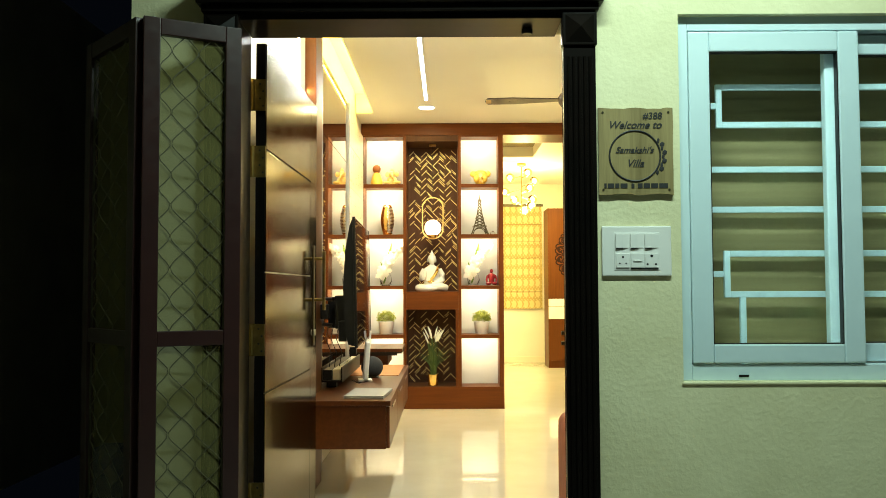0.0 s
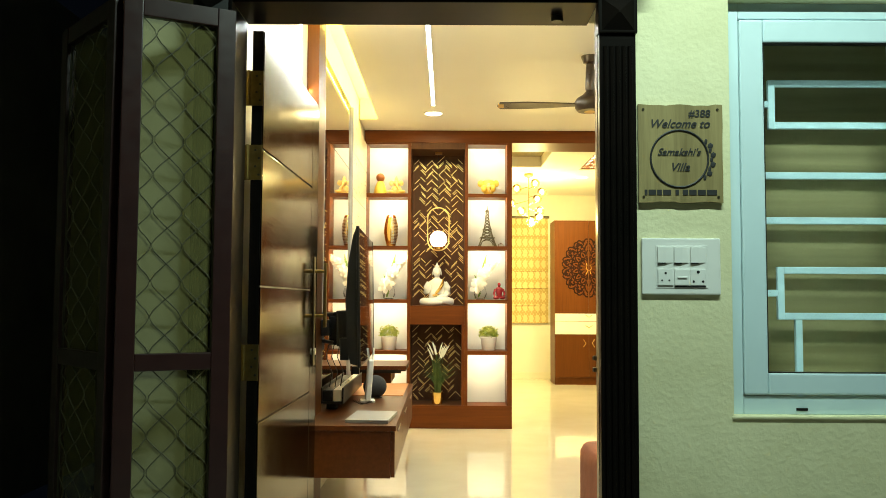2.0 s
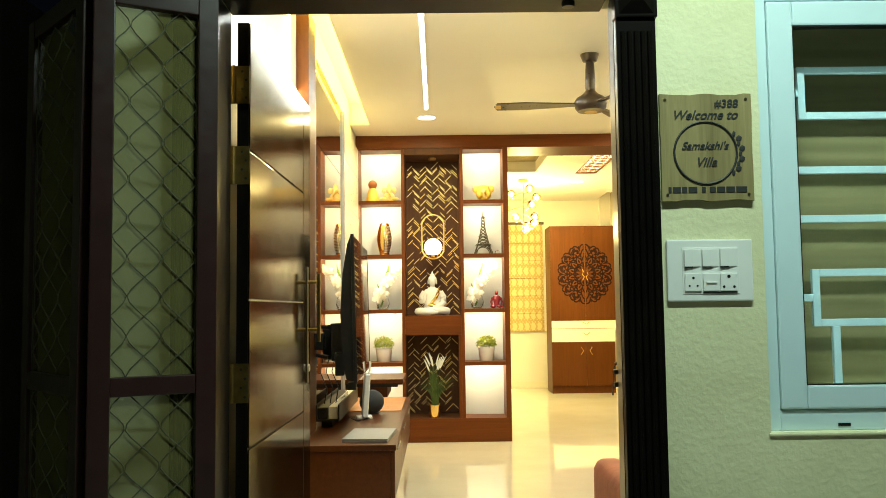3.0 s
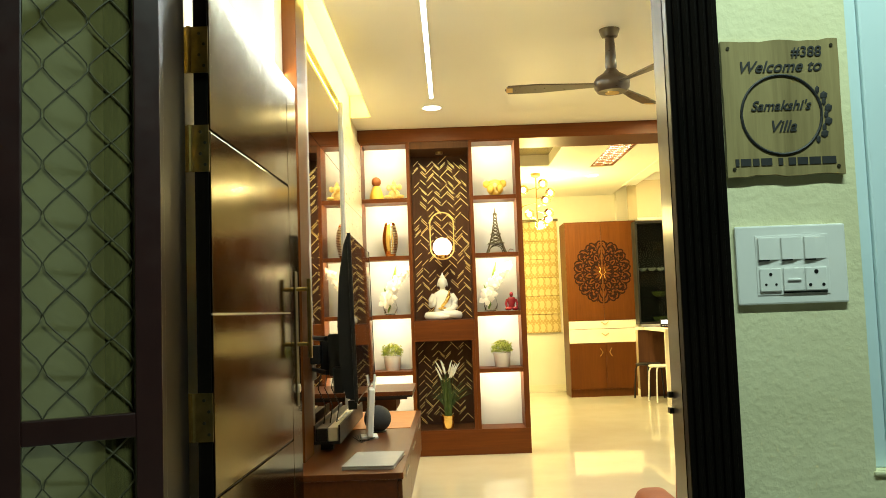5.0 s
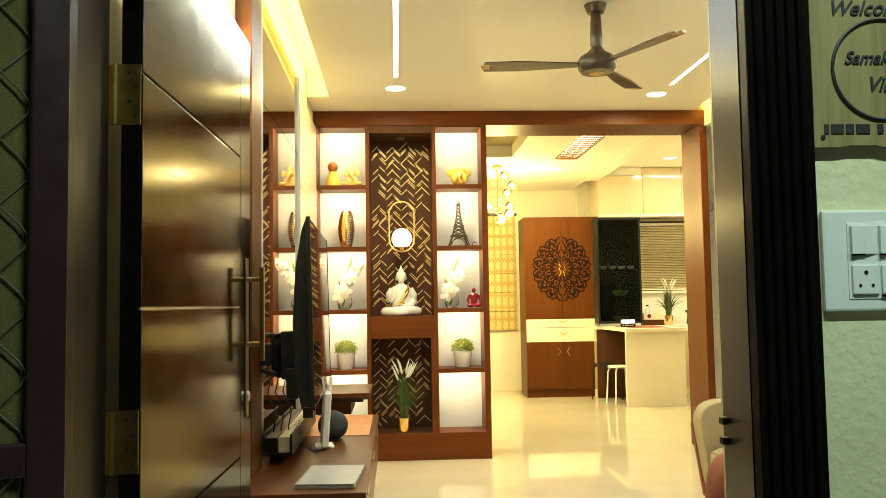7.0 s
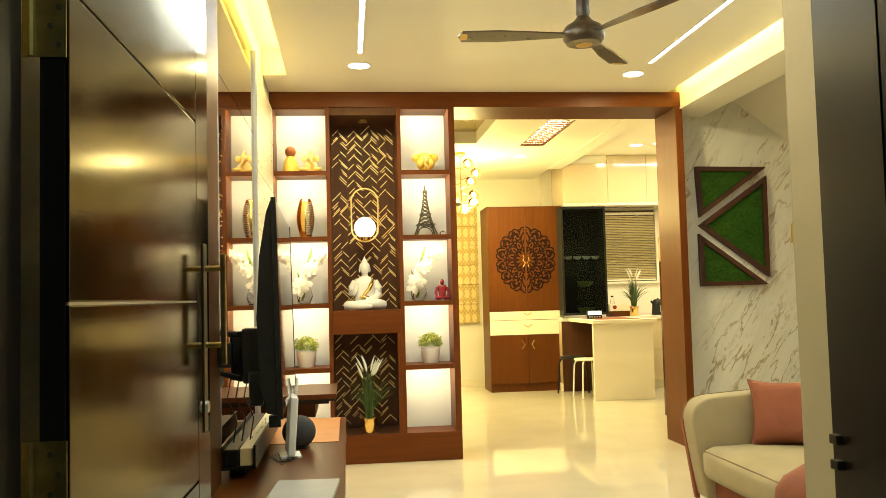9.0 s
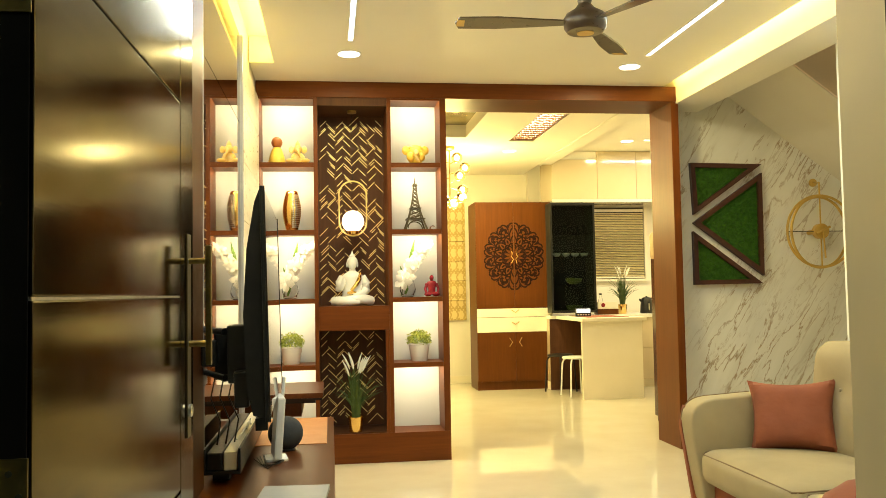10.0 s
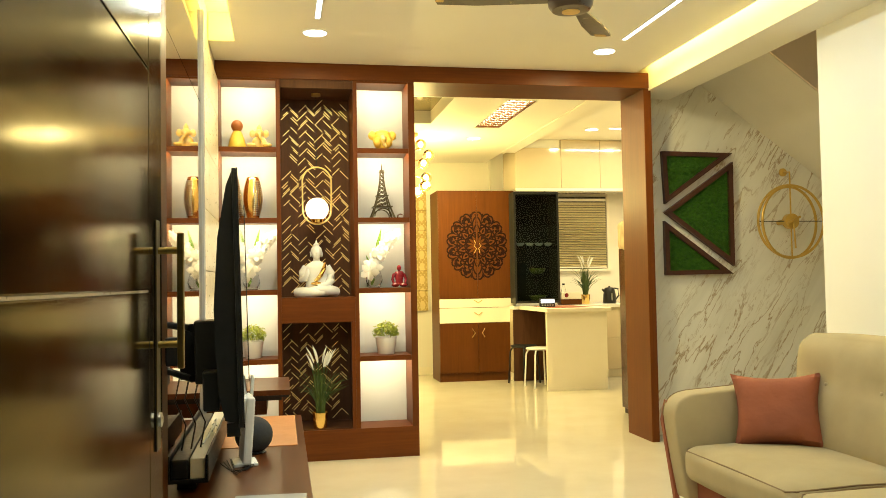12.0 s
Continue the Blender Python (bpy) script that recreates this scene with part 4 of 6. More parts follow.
idol("elephant_idol", 0.135, 2.228, 0.95, M_CREAM, "cream and yellow seated elephant idol on the shelf")
mask = thing("elephant_mask", 1.03, 5.64, 2.228, "yellow wide-eared elephant head ornament on the shelf", "ornament")
part("head", merge(ball((0, 0, 0.075), 0.07, (1.0, 0.6, 1.05), 3), ball((-0.04, -0.03, 0.06), 0.032, (1, 0.8, 1.2), 2), ball((0.04, -0.03, 0.06), 0.032, (1, 0.8, 1.2), 2),
                   ball((0, 0, 0.13), 0.045, (1.3, 0.6, 0.6), 2)), M_YELLOW, mask, smooth=True)
for s in (-1, 1):
    part("ear", ball((s * 0.072, 0.01, 0.115), 0.04, (0.85, 0.3, 0.9), 2), M_YELLOW, mask, smooth=True)
part("trunk", tube([(0, -0.04, 0.10), (0, -0.065, 0.07), (0.004, -0.065, 0.04), (0.02, -0.06, 0.02)], [0.022, 0.018, 0.014, 0.01], 8), M_CREAM, mask, smooth=True)

tower = thing("tower_model", 1.02, 5.64, 1.724, "dark bronze lattice tower model on the shelf", "ornament")
legs = []
H = 0.40


def half(z):
    return 0.012 + 0.072 * (1 - min(1, z / 0.36)) ** 2.0


for sx in (-1, 1):
    for sy in (-1, 1):
        legs.append(tube([(sx * half(z), sy * half(z), z) for z in [0.36 * i / 10 for i in range(11)]], [0.009 - 0.0006 * i for i in range(11)], 4))
lat = []
for i in range(9):
    za, zb = 0.09 + 0.03 * i, 0.12 + 0.03 * i
    for s in (-1, 1):
        lat.append(tube([(-half(za), s * half(za), za), (half(zb), s * half(zb), zb)], 0.0034, 4))
        lat.append(tube([(half(za), s * half(za), za), (-half(zb), s * half(zb), zb)], 0.0034, 4))
for leg_bm in legs:
    part("leg", leg_bm, M_IRON, tower)
part("lattice", merge(*lat), M_IRON, tower)
for z, k in ((0.082, 1.3), (0.165, 1.35), (0.34, 1.6)):
    w = half(z) * k
    part("platform", box(-w, w, -w, w, z, z + 0.008, 0.001), M_IRON, tower)
arch = []
for s in (-1, 1):
    arch.append(tube([(0.062 * math.cos(math.pi * i / 10), s * 0.066, 0.012 + 0.06 * math.sin(math.pi * i / 10)) for i in range(11)], 0.004, 4))
for arch_bm in arch:
    part("arch", arch_bm, M_IRON, tower)
part("spire", rod((0, 0, 0.35), (0, 0, 0.405), 0.006, 8, 0.002), M_IRON, tower)
solid("glass_paperweight", turned(lathe([(0.02, 0), (0.026, 0.008), (0.022, 0.024), (0.008, 0.034)], 14), pose(1.15, 5.6, 1.724)), M_GLASS, "small clear glass ornament beside the tower", "ornament", True)

hero = thing("red_figurine", 1.135, 5.61, 1.215, "glossy dark red seated figurine beside the vase", "figurine")
part("body", merge(lathe([(0.03, 0.02), (0.026, 0.05), (0.038, 0.10), (0.03, 0.115), (0.012, 0.122)], 14, sy=0.6), ball((0, 0, 0.142), 0.019, (0.9, 1, 1.2), 2),
                   tube([(-0.036, 0, 0.10), (-0.05, -0.005, 0.06), (-0.042, -0.02, 0.025)], [0.012, 0.011, 0.009], 6), tube([(0.036, 0, 0.10), (0.05, -0.005, 0.06), (0.042, -0.02, 0.025)], [0.012, 0.011, 0.009], 6),
                   ball((-0.03, -0.02, 0.018), 0.026, (1.2, 1, 0.65), 2), ball((0.03, -0.02, 0.018), 0.026, (1.2, 1, 0.65), 2)), M_RED, hero, smooth=True)


def grass_plant(x, y, z, scale, label, group=""):
    t = thing("grass_plant", x, y, z, label, "potted plant", group)
    part("pot", lathe([(0.053 * scale, 0), (0.054 * scale, 0.002), (0.062 * scale, 0.118 * scale), (0.065 * scale, 0.119 * scale), (0.065 * scale, 0.128 * scale), (0.060 * scale, 0.128 * scale), (0.058 * scale, 0.11 * scale)], 28), M_GOLD, t, "shiny gold pot", True)
    rnd = random.Random(12)
    blades, heads = [], []
    for i in range(92):
        outer = i % 3 == 0
        a, h = rnd.uniform(0, 6.283), rnd.uniform(0.26, 0.47)
        lean = rnd.uniform(0.12, 0.24) if outer else rnd.uniform(0.01, 0.08)
        droop = rnd.uniform(0.03, 0.13) if outer else rnd.uniform(0, 0.03)
        r0 = rnd.uniform(0.0, 0.034)
        p = []
        for u in (0.0, 0.35, 0.6, 0.82, 1.0):
            r = r0 + lean * u ** 2.2
            p.append(Vector((math.cos(a) * r, math.sin(a) * r * 0.8, 0.10 + h * u - droop * u ** 3)))
        blades.append(tube([v * scale for v in p], [0.0036 * scale, 0.0038 * scale, 0.0032 * scale, 0.0022 * scale, 0.0006], 4))
    for i in range(9):
        a, lean, h = rnd.uniform(0, 6.283), rnd.uniform(0.01, 0.075), rnd.uniform(0.36, 0.44)
        base = Vector((math.cos(a) * lean, math.sin(a) * lean, 0.10 + h))
        out = Vector((math.cos(a), math.sin(a), 0)) * (0.10 + lean)
        tip = [base, base + out * 0.10 + Vector((0, 0, 0.04)), base + out * 0.24 + Vector((0, 0, 0.085)), base + out * 0.45 + Vector((0, 0, 0.135))]
        heads.append(tube([v * scale for v in tip], [0.004 * scale, 0.0095 * scale, 0.008 * scale, 0.0025 * scale], 6))
        blades.append(tube([Vector((0, 0, 0.10)) * scale, base * scale], 0.002 * scale, 4))
    part("grass_tuft", merge(*blades), M_BLADE, t, "thin dark green grass blades", True)
    for head_bm in heads:
        part("flower_head", head_bm, M_PETAL, t, "white feathery flower head", True)
    return t


grass_plant(0.545, 5.56, 0.222, 0.88, "artificial grass plant in gold pot on the niche floor")

# ---- television wall ----
tvwall = tagged(new("tv_wall_panelling"), "ivory tile, tinted mirror and grey veined wall panelling", "wall panelling", kind="structure")
part("mirror", box(-0.17, -0.120, 2.56, 3.94, 0.58, 2.20), M_MIRROR, tvwall, "tinted mirror panel")
part("mirror", box(-0.17, -0.120, 2.56, 3.94, 2.204, 2.70), M_MIRROR, tvwall, "tinted mirror panel")
part("mirror_trim", box(-0.17, -0.105, 3.942, 3.985, 0.58, 2.70, 0.002), M_GREY, tvwall)
part("veined_panel", box(-0.17, -0.118, 2.27, 2.556, 0.02, 2.70, 0.002), M_GREY, tvwall, "grey veined laminate panel")
part("wood_fin", box(-0.17, -0.080, 2.02, 2.266, 0.02, 2.80, 0.002), M_WALNUT, tvwall, "orange-brown wooden fin")
part("white_panel", box(-0.17, -0.145, 0.22, 2.016, 0.02, 2.80, 0.002), M_OFFWHITE, tvwall, "glossy off-white panel")
part("strip", box(-0.145, -0.139, 1.765, 1.795, 1.98, 2.72), M_STRIP, tvwall, "glowing warm light strip")
ivory_zs = [0.02, 0.62, 0.98, 1.34, 1.70, 2.06, 2.42, 2.70]
for z0, z1 in zip(ivory_zs, ivory_zs[1:]):
    for y0, y1 in ((3.99, 4.73), (4.734, 5.485)):
        part("tile", box(-0.17, -0.142, y0, y1, z0, z1 - 0.004, 0.004), M_IVORY, tvwall)

# ---- floating television unit ----
unit = thing("tv_unit", 0, 1.71, 0.31, "floating mahogany television unit with drawers", "cabinet")
part("body", box(-0.118, 0.352, 0.01, 2.19, 0.0, 0.235, 0.002), M_WOODY, unit)
part("top", box(-0.118, 0.378, 0.0, 2.20, 0.235, 0.262, 0.003), M_WOODY, unit)
for i in range(3):
    d = part("drawer", box(0.353, 0.372, 0.015 + i * 0.727, 0.735 + i * 0.727, 0.004, 0.228, 0.002), M_WOODY, unit)
    part("groove_handle", box(0.372, 0.378, 0.25 + i * 0.727, 0.50 + i * 0.727, 0.196, 0.208, 0.002), M_STEEL, d)
shelf2 = thing("wall_ledge", 0, 3.95, 0.66, "mahogany wall ledge with black edge above the unit", "shelf")
part("top", box(-0.142, 0.322, 0.0, 0.62, 0.012, 0.04, 0.002), M_WOODY, shelf2)
part("edge", box(-0.142, 0.318, 0.004, 0.616, 0.0, 0.012), M_BLACK, shelf2)
part("bracket", box(-0.142, 0.28, 0.05, 0.09, -0.02, 0.0), M_BLACK, shelf2)
part("drop_panel", box(-0.142, 0.20, 0.10, 0.60, -0.10, -0.02), M_WOODY, shelf2)

# ---- television ----
tv = thing("television", 0.168, 1.90, 0.86, "large thin black flat-screen television on a wall mount", "television")
tv.matrix_world = pose(0.174, 1.90, 0.845, 0, -1.2, 1.5)
part("panel", box(-0.012, 0.0, 0.0, 1.22, 0.0, 0.75, 0.003), M_BLACK, tv)
part("screen", box(0.0, 0.003, 0.008, 1.212, 0.012, 0.742), M_SCREEN, tv)
for y0 in (0.0, 1.213):
    part("bezel", box(0.0, 0.005, y0, y0 + 0.007, 0.0, 0.75), M_BLACK, tv)
part("back_housing", prism([(-0.012, 0.01), (-0.050, 0.02), (-0.068, 0.10), (-0.074, 0.34), (-0.058, 0.55), (-0.030, 0.70), (-0.012, 0.745)], "y", 0.02, 1.19), M_BLACK, tv)
part("foot", box(-0.05, -0.01, 0.10, 0.14, -0.04, 0.0, 0.002), M_BLACK, tv)
mount = part("wall_mount", box(-0.285, -0.272, 0.30, 0.75, 0.06, 0.36, 0.003), M_BLACK, tv)
for z in (0.12, 0.28):
    part("arm", tube([(-0.275, 0.62, z), (-0.16, 0.28, z), (-0.05, 0.45, z)], 0.012, 8), M_BLACK, mount)
for x0, x1, y0, y1, z0, z1 in ((-0.21, -0.13, 0.44, 0.58, 0.10, 0.27), (-0.15, -0.075, 0.28, 0.40, 0.10, 0.30), (-0.24, -0.19, 0.30, 0.36, 0.16, 0.25), (-0.12, -0.072, 0.16, 0.24, 0.03, 0.15)):
    part("connector_box", box(x0, x1, y0, y1, z0, z1, 0.006), M_BLACK, tv)
cable = []
for k in range(3):
    x = -0.21 + 0.03 * k
    cable.append(tube([(x, 0.46 + 0.03 * k, 0.12), (x - 0.02, 0.47 + 0.02 * k, 0.03), (x + 0.01, 0.50 + 0.03 * k, -0.06), (x - 0.01, 0.55 + 0.02 * k, -0.15)], 0.003, 5))
for cable_bm in cable:
    part("cable", cable_bm, M_BLACK, tv)

bar_ = thing("soundbar_shelf", 0.015, 2.28, 0.572, "long black soundbar tray with cables on the unit", "soundbar")
part("tray", merge(box(-0.10, 0.03, 0.0, 1.05, 0.04, 0.052), box(-0.10, -0.092, 0.0, 1.05, 0.052, 0.13), box(0.022, 0.03, 0.0, 1.05, 0.052, 0.13)), M_BLACK, bar_)
part("soundbar", box(-0.09, -0.035, 0.01, 1.04, 0.052, 0.115, 0.006), M_BLACK, bar_)
part("white_top", box(-0.03, 0.018, 0.01, 1.04, 0.052, 0.118, 0.004), M_OFFWHITE, bar_)
part("foot", box(-0.08, -0.02, 0.10, 0.16, 0.0, 0.04), M_BLACK, bar_)
part("foot", box(-0.08, -0.02, 0.90, 0.96, 0.0, 0.04), M_BLACK, bar_)
wr = []
for k in range(4):
    wr.append(tube([(-0.01 + 0.006 * k, 0.25 + 0.13 * k, 0.122), (0.005, 0.35 + 0.12 * k, 0.138), (-0.005, 0.45 + 0.1 * k, 0.124)], 0.004, 5))
for cable_bm in wr:
    part("cable", cable_bm, M_WHITEPL, bar_)

laptop = thing("laptop", 0.235, 1.975, 0.572, "closed silver laptop lying on the unit", "laptop", rz=-4)
part("base", box(-0.112, 0.112, -0.185, 0.185, 0.0, 0.010, 0.003), M_ALU, laptop)
part("lid", box(-0.112, 0.112, -0.185, 0.185, 0.0105, 0.018, 0.003), M_ALU, laptop)

router = thing("router", 0.140, 2.74, 0.572, "white upright router on the unit", "router", rz=8)
part("stand", box(-0.045, 0.045, -0.06, 0.06, 0.0, 0.012, 0.003), M_WHITEPL, router)
part("shell", turned(box(-0.016, 0.016, -0.09, 0.09, 0.012, 0.26, 0.008), pose(0, 0, 0, 0, 4, 0)), M_WHITEPL, router)
part("antenna", turned(box(-0.006, 0.006, 0.05, 0.075, 0.10, 0.33, 0.003), pose(0.012, 0, 0, 0, 5, 0)), M_WHITEPL, router)
for i in range(6):
    part("slot", box(0.0155, 0.0175, -0.07, 0.07, 0.05 + i * 0.012, 0.054 + i * 0.012), M_IRON, router)

spk = thing("ball_speaker", 0.168, 2.95, 0.572, "dark grey fabric ball speaker on the unit", "speaker")
part("shell", ball((0, 0, 0.073), 0.076, (1, 1, 0.96), 4), mat("charcoal_speaker_cloth", (0.035, 0.036, 0.038), (0.028, 0.029, 0.03), 80, 0.9, bump=0.3, bump_scale=900), spk, smooth=True)
part("foot_ring", lathe([(0.045, 0), (0.05, 0.004), (0.045, 0.008)], 24), M_BLACK, spk)
solid("desk_mat", box(-0.02, 0.345, 3.06, 3.88, 0.572, 0.576, 0.0015), M_TAN, "tan leather desk mat on the unit", "mat")
cb = merge(*[tube([(0.05 + 0.01 * k, 2.75 + 0.03 * k, 0.576), (0.09 + 0.01 * k, 2.62 - 0.03 * k, 0.577), (0.15, 2.60 + 0.02 * k, 0.577), (0.18, 2.70, 0.577 + 0.002 * k)], 0.0018, 5) for k in range(4)])
solid("cable_bundle", cb, M_BLACK, "thin black cable bundle lying on the unit", "cable", True)

# ---- ceiling fixtures ----
for x, y0, y1 in ((0.51, 0.5, 4.44), (2.53, 0.5, 4.64)):
    t = thing("linear_light", x, y0, 2.835, "white glowing linear ceiling light profile", "ceiling light", "linear lights of the living room")
    part("diffuser", box(-0.014, 0.014, 0.0, y1 - y0, -0.004, 0.0), M_LED, t, "glowing white diffuser")
    part("trim", merge(box(-0.019, -0.014, 0.0, y1 - y0, -0.005, 0.0), box(0.014, 0.019, 0.0, y1 - y0, -0.005, 0.0)), M_WHITEPL, t)

t = thing("linear_light", 4.15, 8.93, 3.04, "white glowing linear ceiling light of the kitchen", "ceiling light")
part("diffuser", box(0.0, 0.95, -0.014, 0.014, -0.004, 0.0), M_LED, t, "glowing white diffuser")
part("trim", merge(box(0.0, 0.95, -0.019, -0.014, -0.005, 0.0), box(0.0, 0.95, 0.014, 0.019, -0.005, 0.0)), M_WHITEPL, t)


def downlight(x, y, z):
    t = thing("downlight", x, y, z, "round glowing recessed downlight with white rim", "ceiling light", "round downlights")
    part("rim", lathe([(0.082, 0.0), (0.082, -0.004), (0.074, -0.006), (0.07, -0.002)][::-1], 28), M_WHITEPL, t, smooth=True)
    part("diffuser", lathe([(0.07, -0.0075), (0.07, -0.006)], 28), M_DOWN, t, "glowing diffuser")
    return t


dl = downlight(0.507, 4.74, 2.835)
# Fittings at y 0.35, x 1.2, x 4.75 and y 6.3 are added, unseen.
for x, y, z in ((2.506, 4.93, 2.835), (0.507, 0.35, 2.835), (2.53, 0.35, 2.835), (2.44, 8.75, 2.87), (1.2, 8.75, 2.87), (2.44, 6.3, 2.87), (3.95, 9.0, 3.04), (4.75, 9.0, 3.04)):
    copy_thing(dl, pose(x, y, z))

fan = thing("ceiling_fan", 1.58, 3.0, 2.835, "dark brown three-blade ceiling fan at rest", "ceiling fan", rz=0)
part("canopy", lathe([(0.02, -0.055), (0.045, -0.045), (0.06, -0.005), (0.06, 0)], 24), M_FAN, fan, smooth=True)
part("downrod", lathe([(0.028, -0.24), (0.034, -0.22), (0.03, -0.10), (0.026, -0.05)], 18), M_FAN, fan, smooth=True)
part("motor", lathe([(0.05, -0.375), (0.085, -0.37), (0.10, -0.35), (0.105, -0.31), (0.09, -0.285), (0.05, -0.26), (0.03, -0.235)], 32), M_FAN, fan, smooth=True)
part("cap", lathe([(0.0405, -0.378), (0.041, -0.374)], 24), M_BRASS, fan, "bronze bottom cap")
for k in range(3):
    a = 176 + k * 120
    bl = [(0.09, -0.022), (0.20, -0.035), (0.42, -0.058), (0.60, -0.055), (0.62, 0.0), (0.60, 0.05), (0.42, 0.055), (0.20, 0.032), (0.09, 0.022)]
    bm = prism(bl, "z", -0.004, 0.004)
    blade = part("blade", turned(bm, pose(0, 0, -0.325, 0, 0, a) @ pose(0, 0, 0, 9, 0, 0)), M_FAN, fan)
    part("blade_tip", turned(box(0.575, 0.612, -0.03, 0.03, -0.006, 0.006, 0.002), pose(0, 0, -0.325, 0, 0, a) @ pose(0, 0, 0, 9, 0, 0)), M_BRASS, blade)

# ---- sofa ----
sofa = thing("sofa", 0, 0, 0, "beige fabric sofa with brown piping and terracotta base", "sofa")
SY0, SY1 = 1.10, 3.53


def pad(x0, x1, y0, y1, z0, z1, r, puff=0.0):
    """A stuffed block: rounded edges and bulging faces."""
    bm = bmesh.new()
    n = 12
    cx, cy, cz = (x0 + x1) / 2, (y0 + y1) / 2, (z0 + z1) / 2
    hx, hy, hz = (x1 - x0) / 2, (y1 - y0) / 2, (z1 - z0) / 2
    bmesh.ops.create_cube(bm, size=2)
    bmesh.ops.subdivide_edges(bm, edges=bm.edges[:], cuts=n, use_grid_fill=True)
    for v in bm.verts:
        p = v.co.copy()
        q = Vector((p.x * hx, p.y * hy, p.z * hz))
        core = Vector((max(-hx + r, min(hx - r, q.x)), max(-hy + r, min(hy - r, q.y)), max(-hz + r, min(hz - r, q.z))))
        d = q - core
        if d.length > 1e-6:
            q = core + d.normalized() * r
        bulge = puff * (1 - p.x * p.x) * (1 - p.y * p.y) + 0.0
        if abs(p.z) > 0.999:
            q.z += math.copysign(bulge, p.z)
        bx = puff * (1 - p.z * p.z) * (1 - p.y * p.y)
        if abs(p.x) > 0.999:
            q.x += math.copysign(bx * 0.6, p.x)
        v.co = q + Vector((cx, cy, cz))
    return bm


part("base", pad(2.32, 3.14, SY0 + 0.12, SY1 - 0.13, 0.12, 0.285, 0.03), M_TERRA, sofa, "terracotta fabric base", True)
mid = 2.44
for y0, y1 in ((mid + 0.004, SY1 - 0.145), (SY0 + 0.15, mid - 0.004)):
    c = part("seat_cushion", pad(2.238, 2.92, y0, y1, 0.240, 0.418, 0.060, 0.022), M_SOFA, sofa, smooth=True)
    loop = [(2.250, y0 + 0.05, 0.392), (2.248, (y0 + y1) / 2, 0.396), (2.250, y1 - 0.05, 0.392), (2.275, y1 - 0.018, 0.398), (2.55, y1 - 0.016, 0.408), (2.86, y1 - 0.016, 0.402), (2.86, y0 + 0.016, 0.402), (2.55, y0 + 0.016, 0.408), (2.275, y0 + 0.018, 0.398)]
    part("piping", tube(loop, 0.004, 6, True), M_PIPE, c)
for y0, y1 in ((mid + 0.003, SY1 - 0.10), (SY0 + 0.10, mid - 0.003)):
    stuffed = pad(-0.09, 0.09, y0, y1, 0.0, 0.60, 0.085, 0.022)
    for v in stuffed.verts:
        if v.co.x < 0:
            dz = v.co.z - 0.37
            v.co.x += 0.006 * math.exp(-(dz / 0.05) ** 2)
            for f in (0.3, 0.7):
                dy = v.co.y - (y0 + (y1 - y0) * f)
                v.co.x += 0.024 * math.exp(-(dy * dy + dz * dz) / 0.0030)
    bk = part("backrest", turned(stuffed, pose(2.90, 0, 0.355, 0, 10, 0)), M_SOFA, sofa, smooth=True)
    for f in (0.3, 0.7):
        part("button", ball((2.888, y0 + (y1 - y0) * f, 0.72), 0.012, (0.6, 1, 1), 2), M_SOFA, bk, smooth=True)
for y0, y1, s in ((SY1 - 0.14, SY1, 1), (SY0, SY0 + 0.14, -1)):
    prof = [(2.28, 0.13), (2.248, 0.30), (2.222, 0.46)]
    for i in range(8):
        u = i / 7
        prof.append(((1 - u) ** 2 * 2.214 + 2 * u * (1 - u) * 2.200 + u * u * 2.345, (1 - u) ** 2 * 0.52 + 2 * u * (1 - u) * 0.655 + u * u * 0.667))
    prof += [(2.60, 0.682), (2.96, 0.70), (3.02, 0.64), (3.08, 0.13)]
    bm = prism(prof, "y", y0, y1)
    bmesh.ops.bevel(bm, geom=bm.edges[:], offset=0.014, segments=3, affect="EDGES", profile=0.5)
    ar = part("armrest", bm, M_SOFA, sofa, smooth=True)
    yo = y1 if s > 0 else y0
    part("side_panel", prism([(2.268, 0.11), (2.208, 0.52), (2.232, 0.622), (2.25, 0.612), (2.228, 0.52), (2.29, 0.11)], "y", yo - 0.02 * s, yo + 0.012 * s), M_TERRA, ar, "terracotta edge band")
    part("piping", tube([(x - 0.001, yo - 0.012 * s, z + 0.001) for x, z in prof[1:12]], 0.003, 6), M_PIPE, ar)
for x in (2.38, 3.04):
    for y in (SY0 + 0.15, SY1 - 0.15):
        part("leg", rod((x, y, 0), (x, y, 0.125), 0.014, 12, 0.022), M_FRAME, sofa)


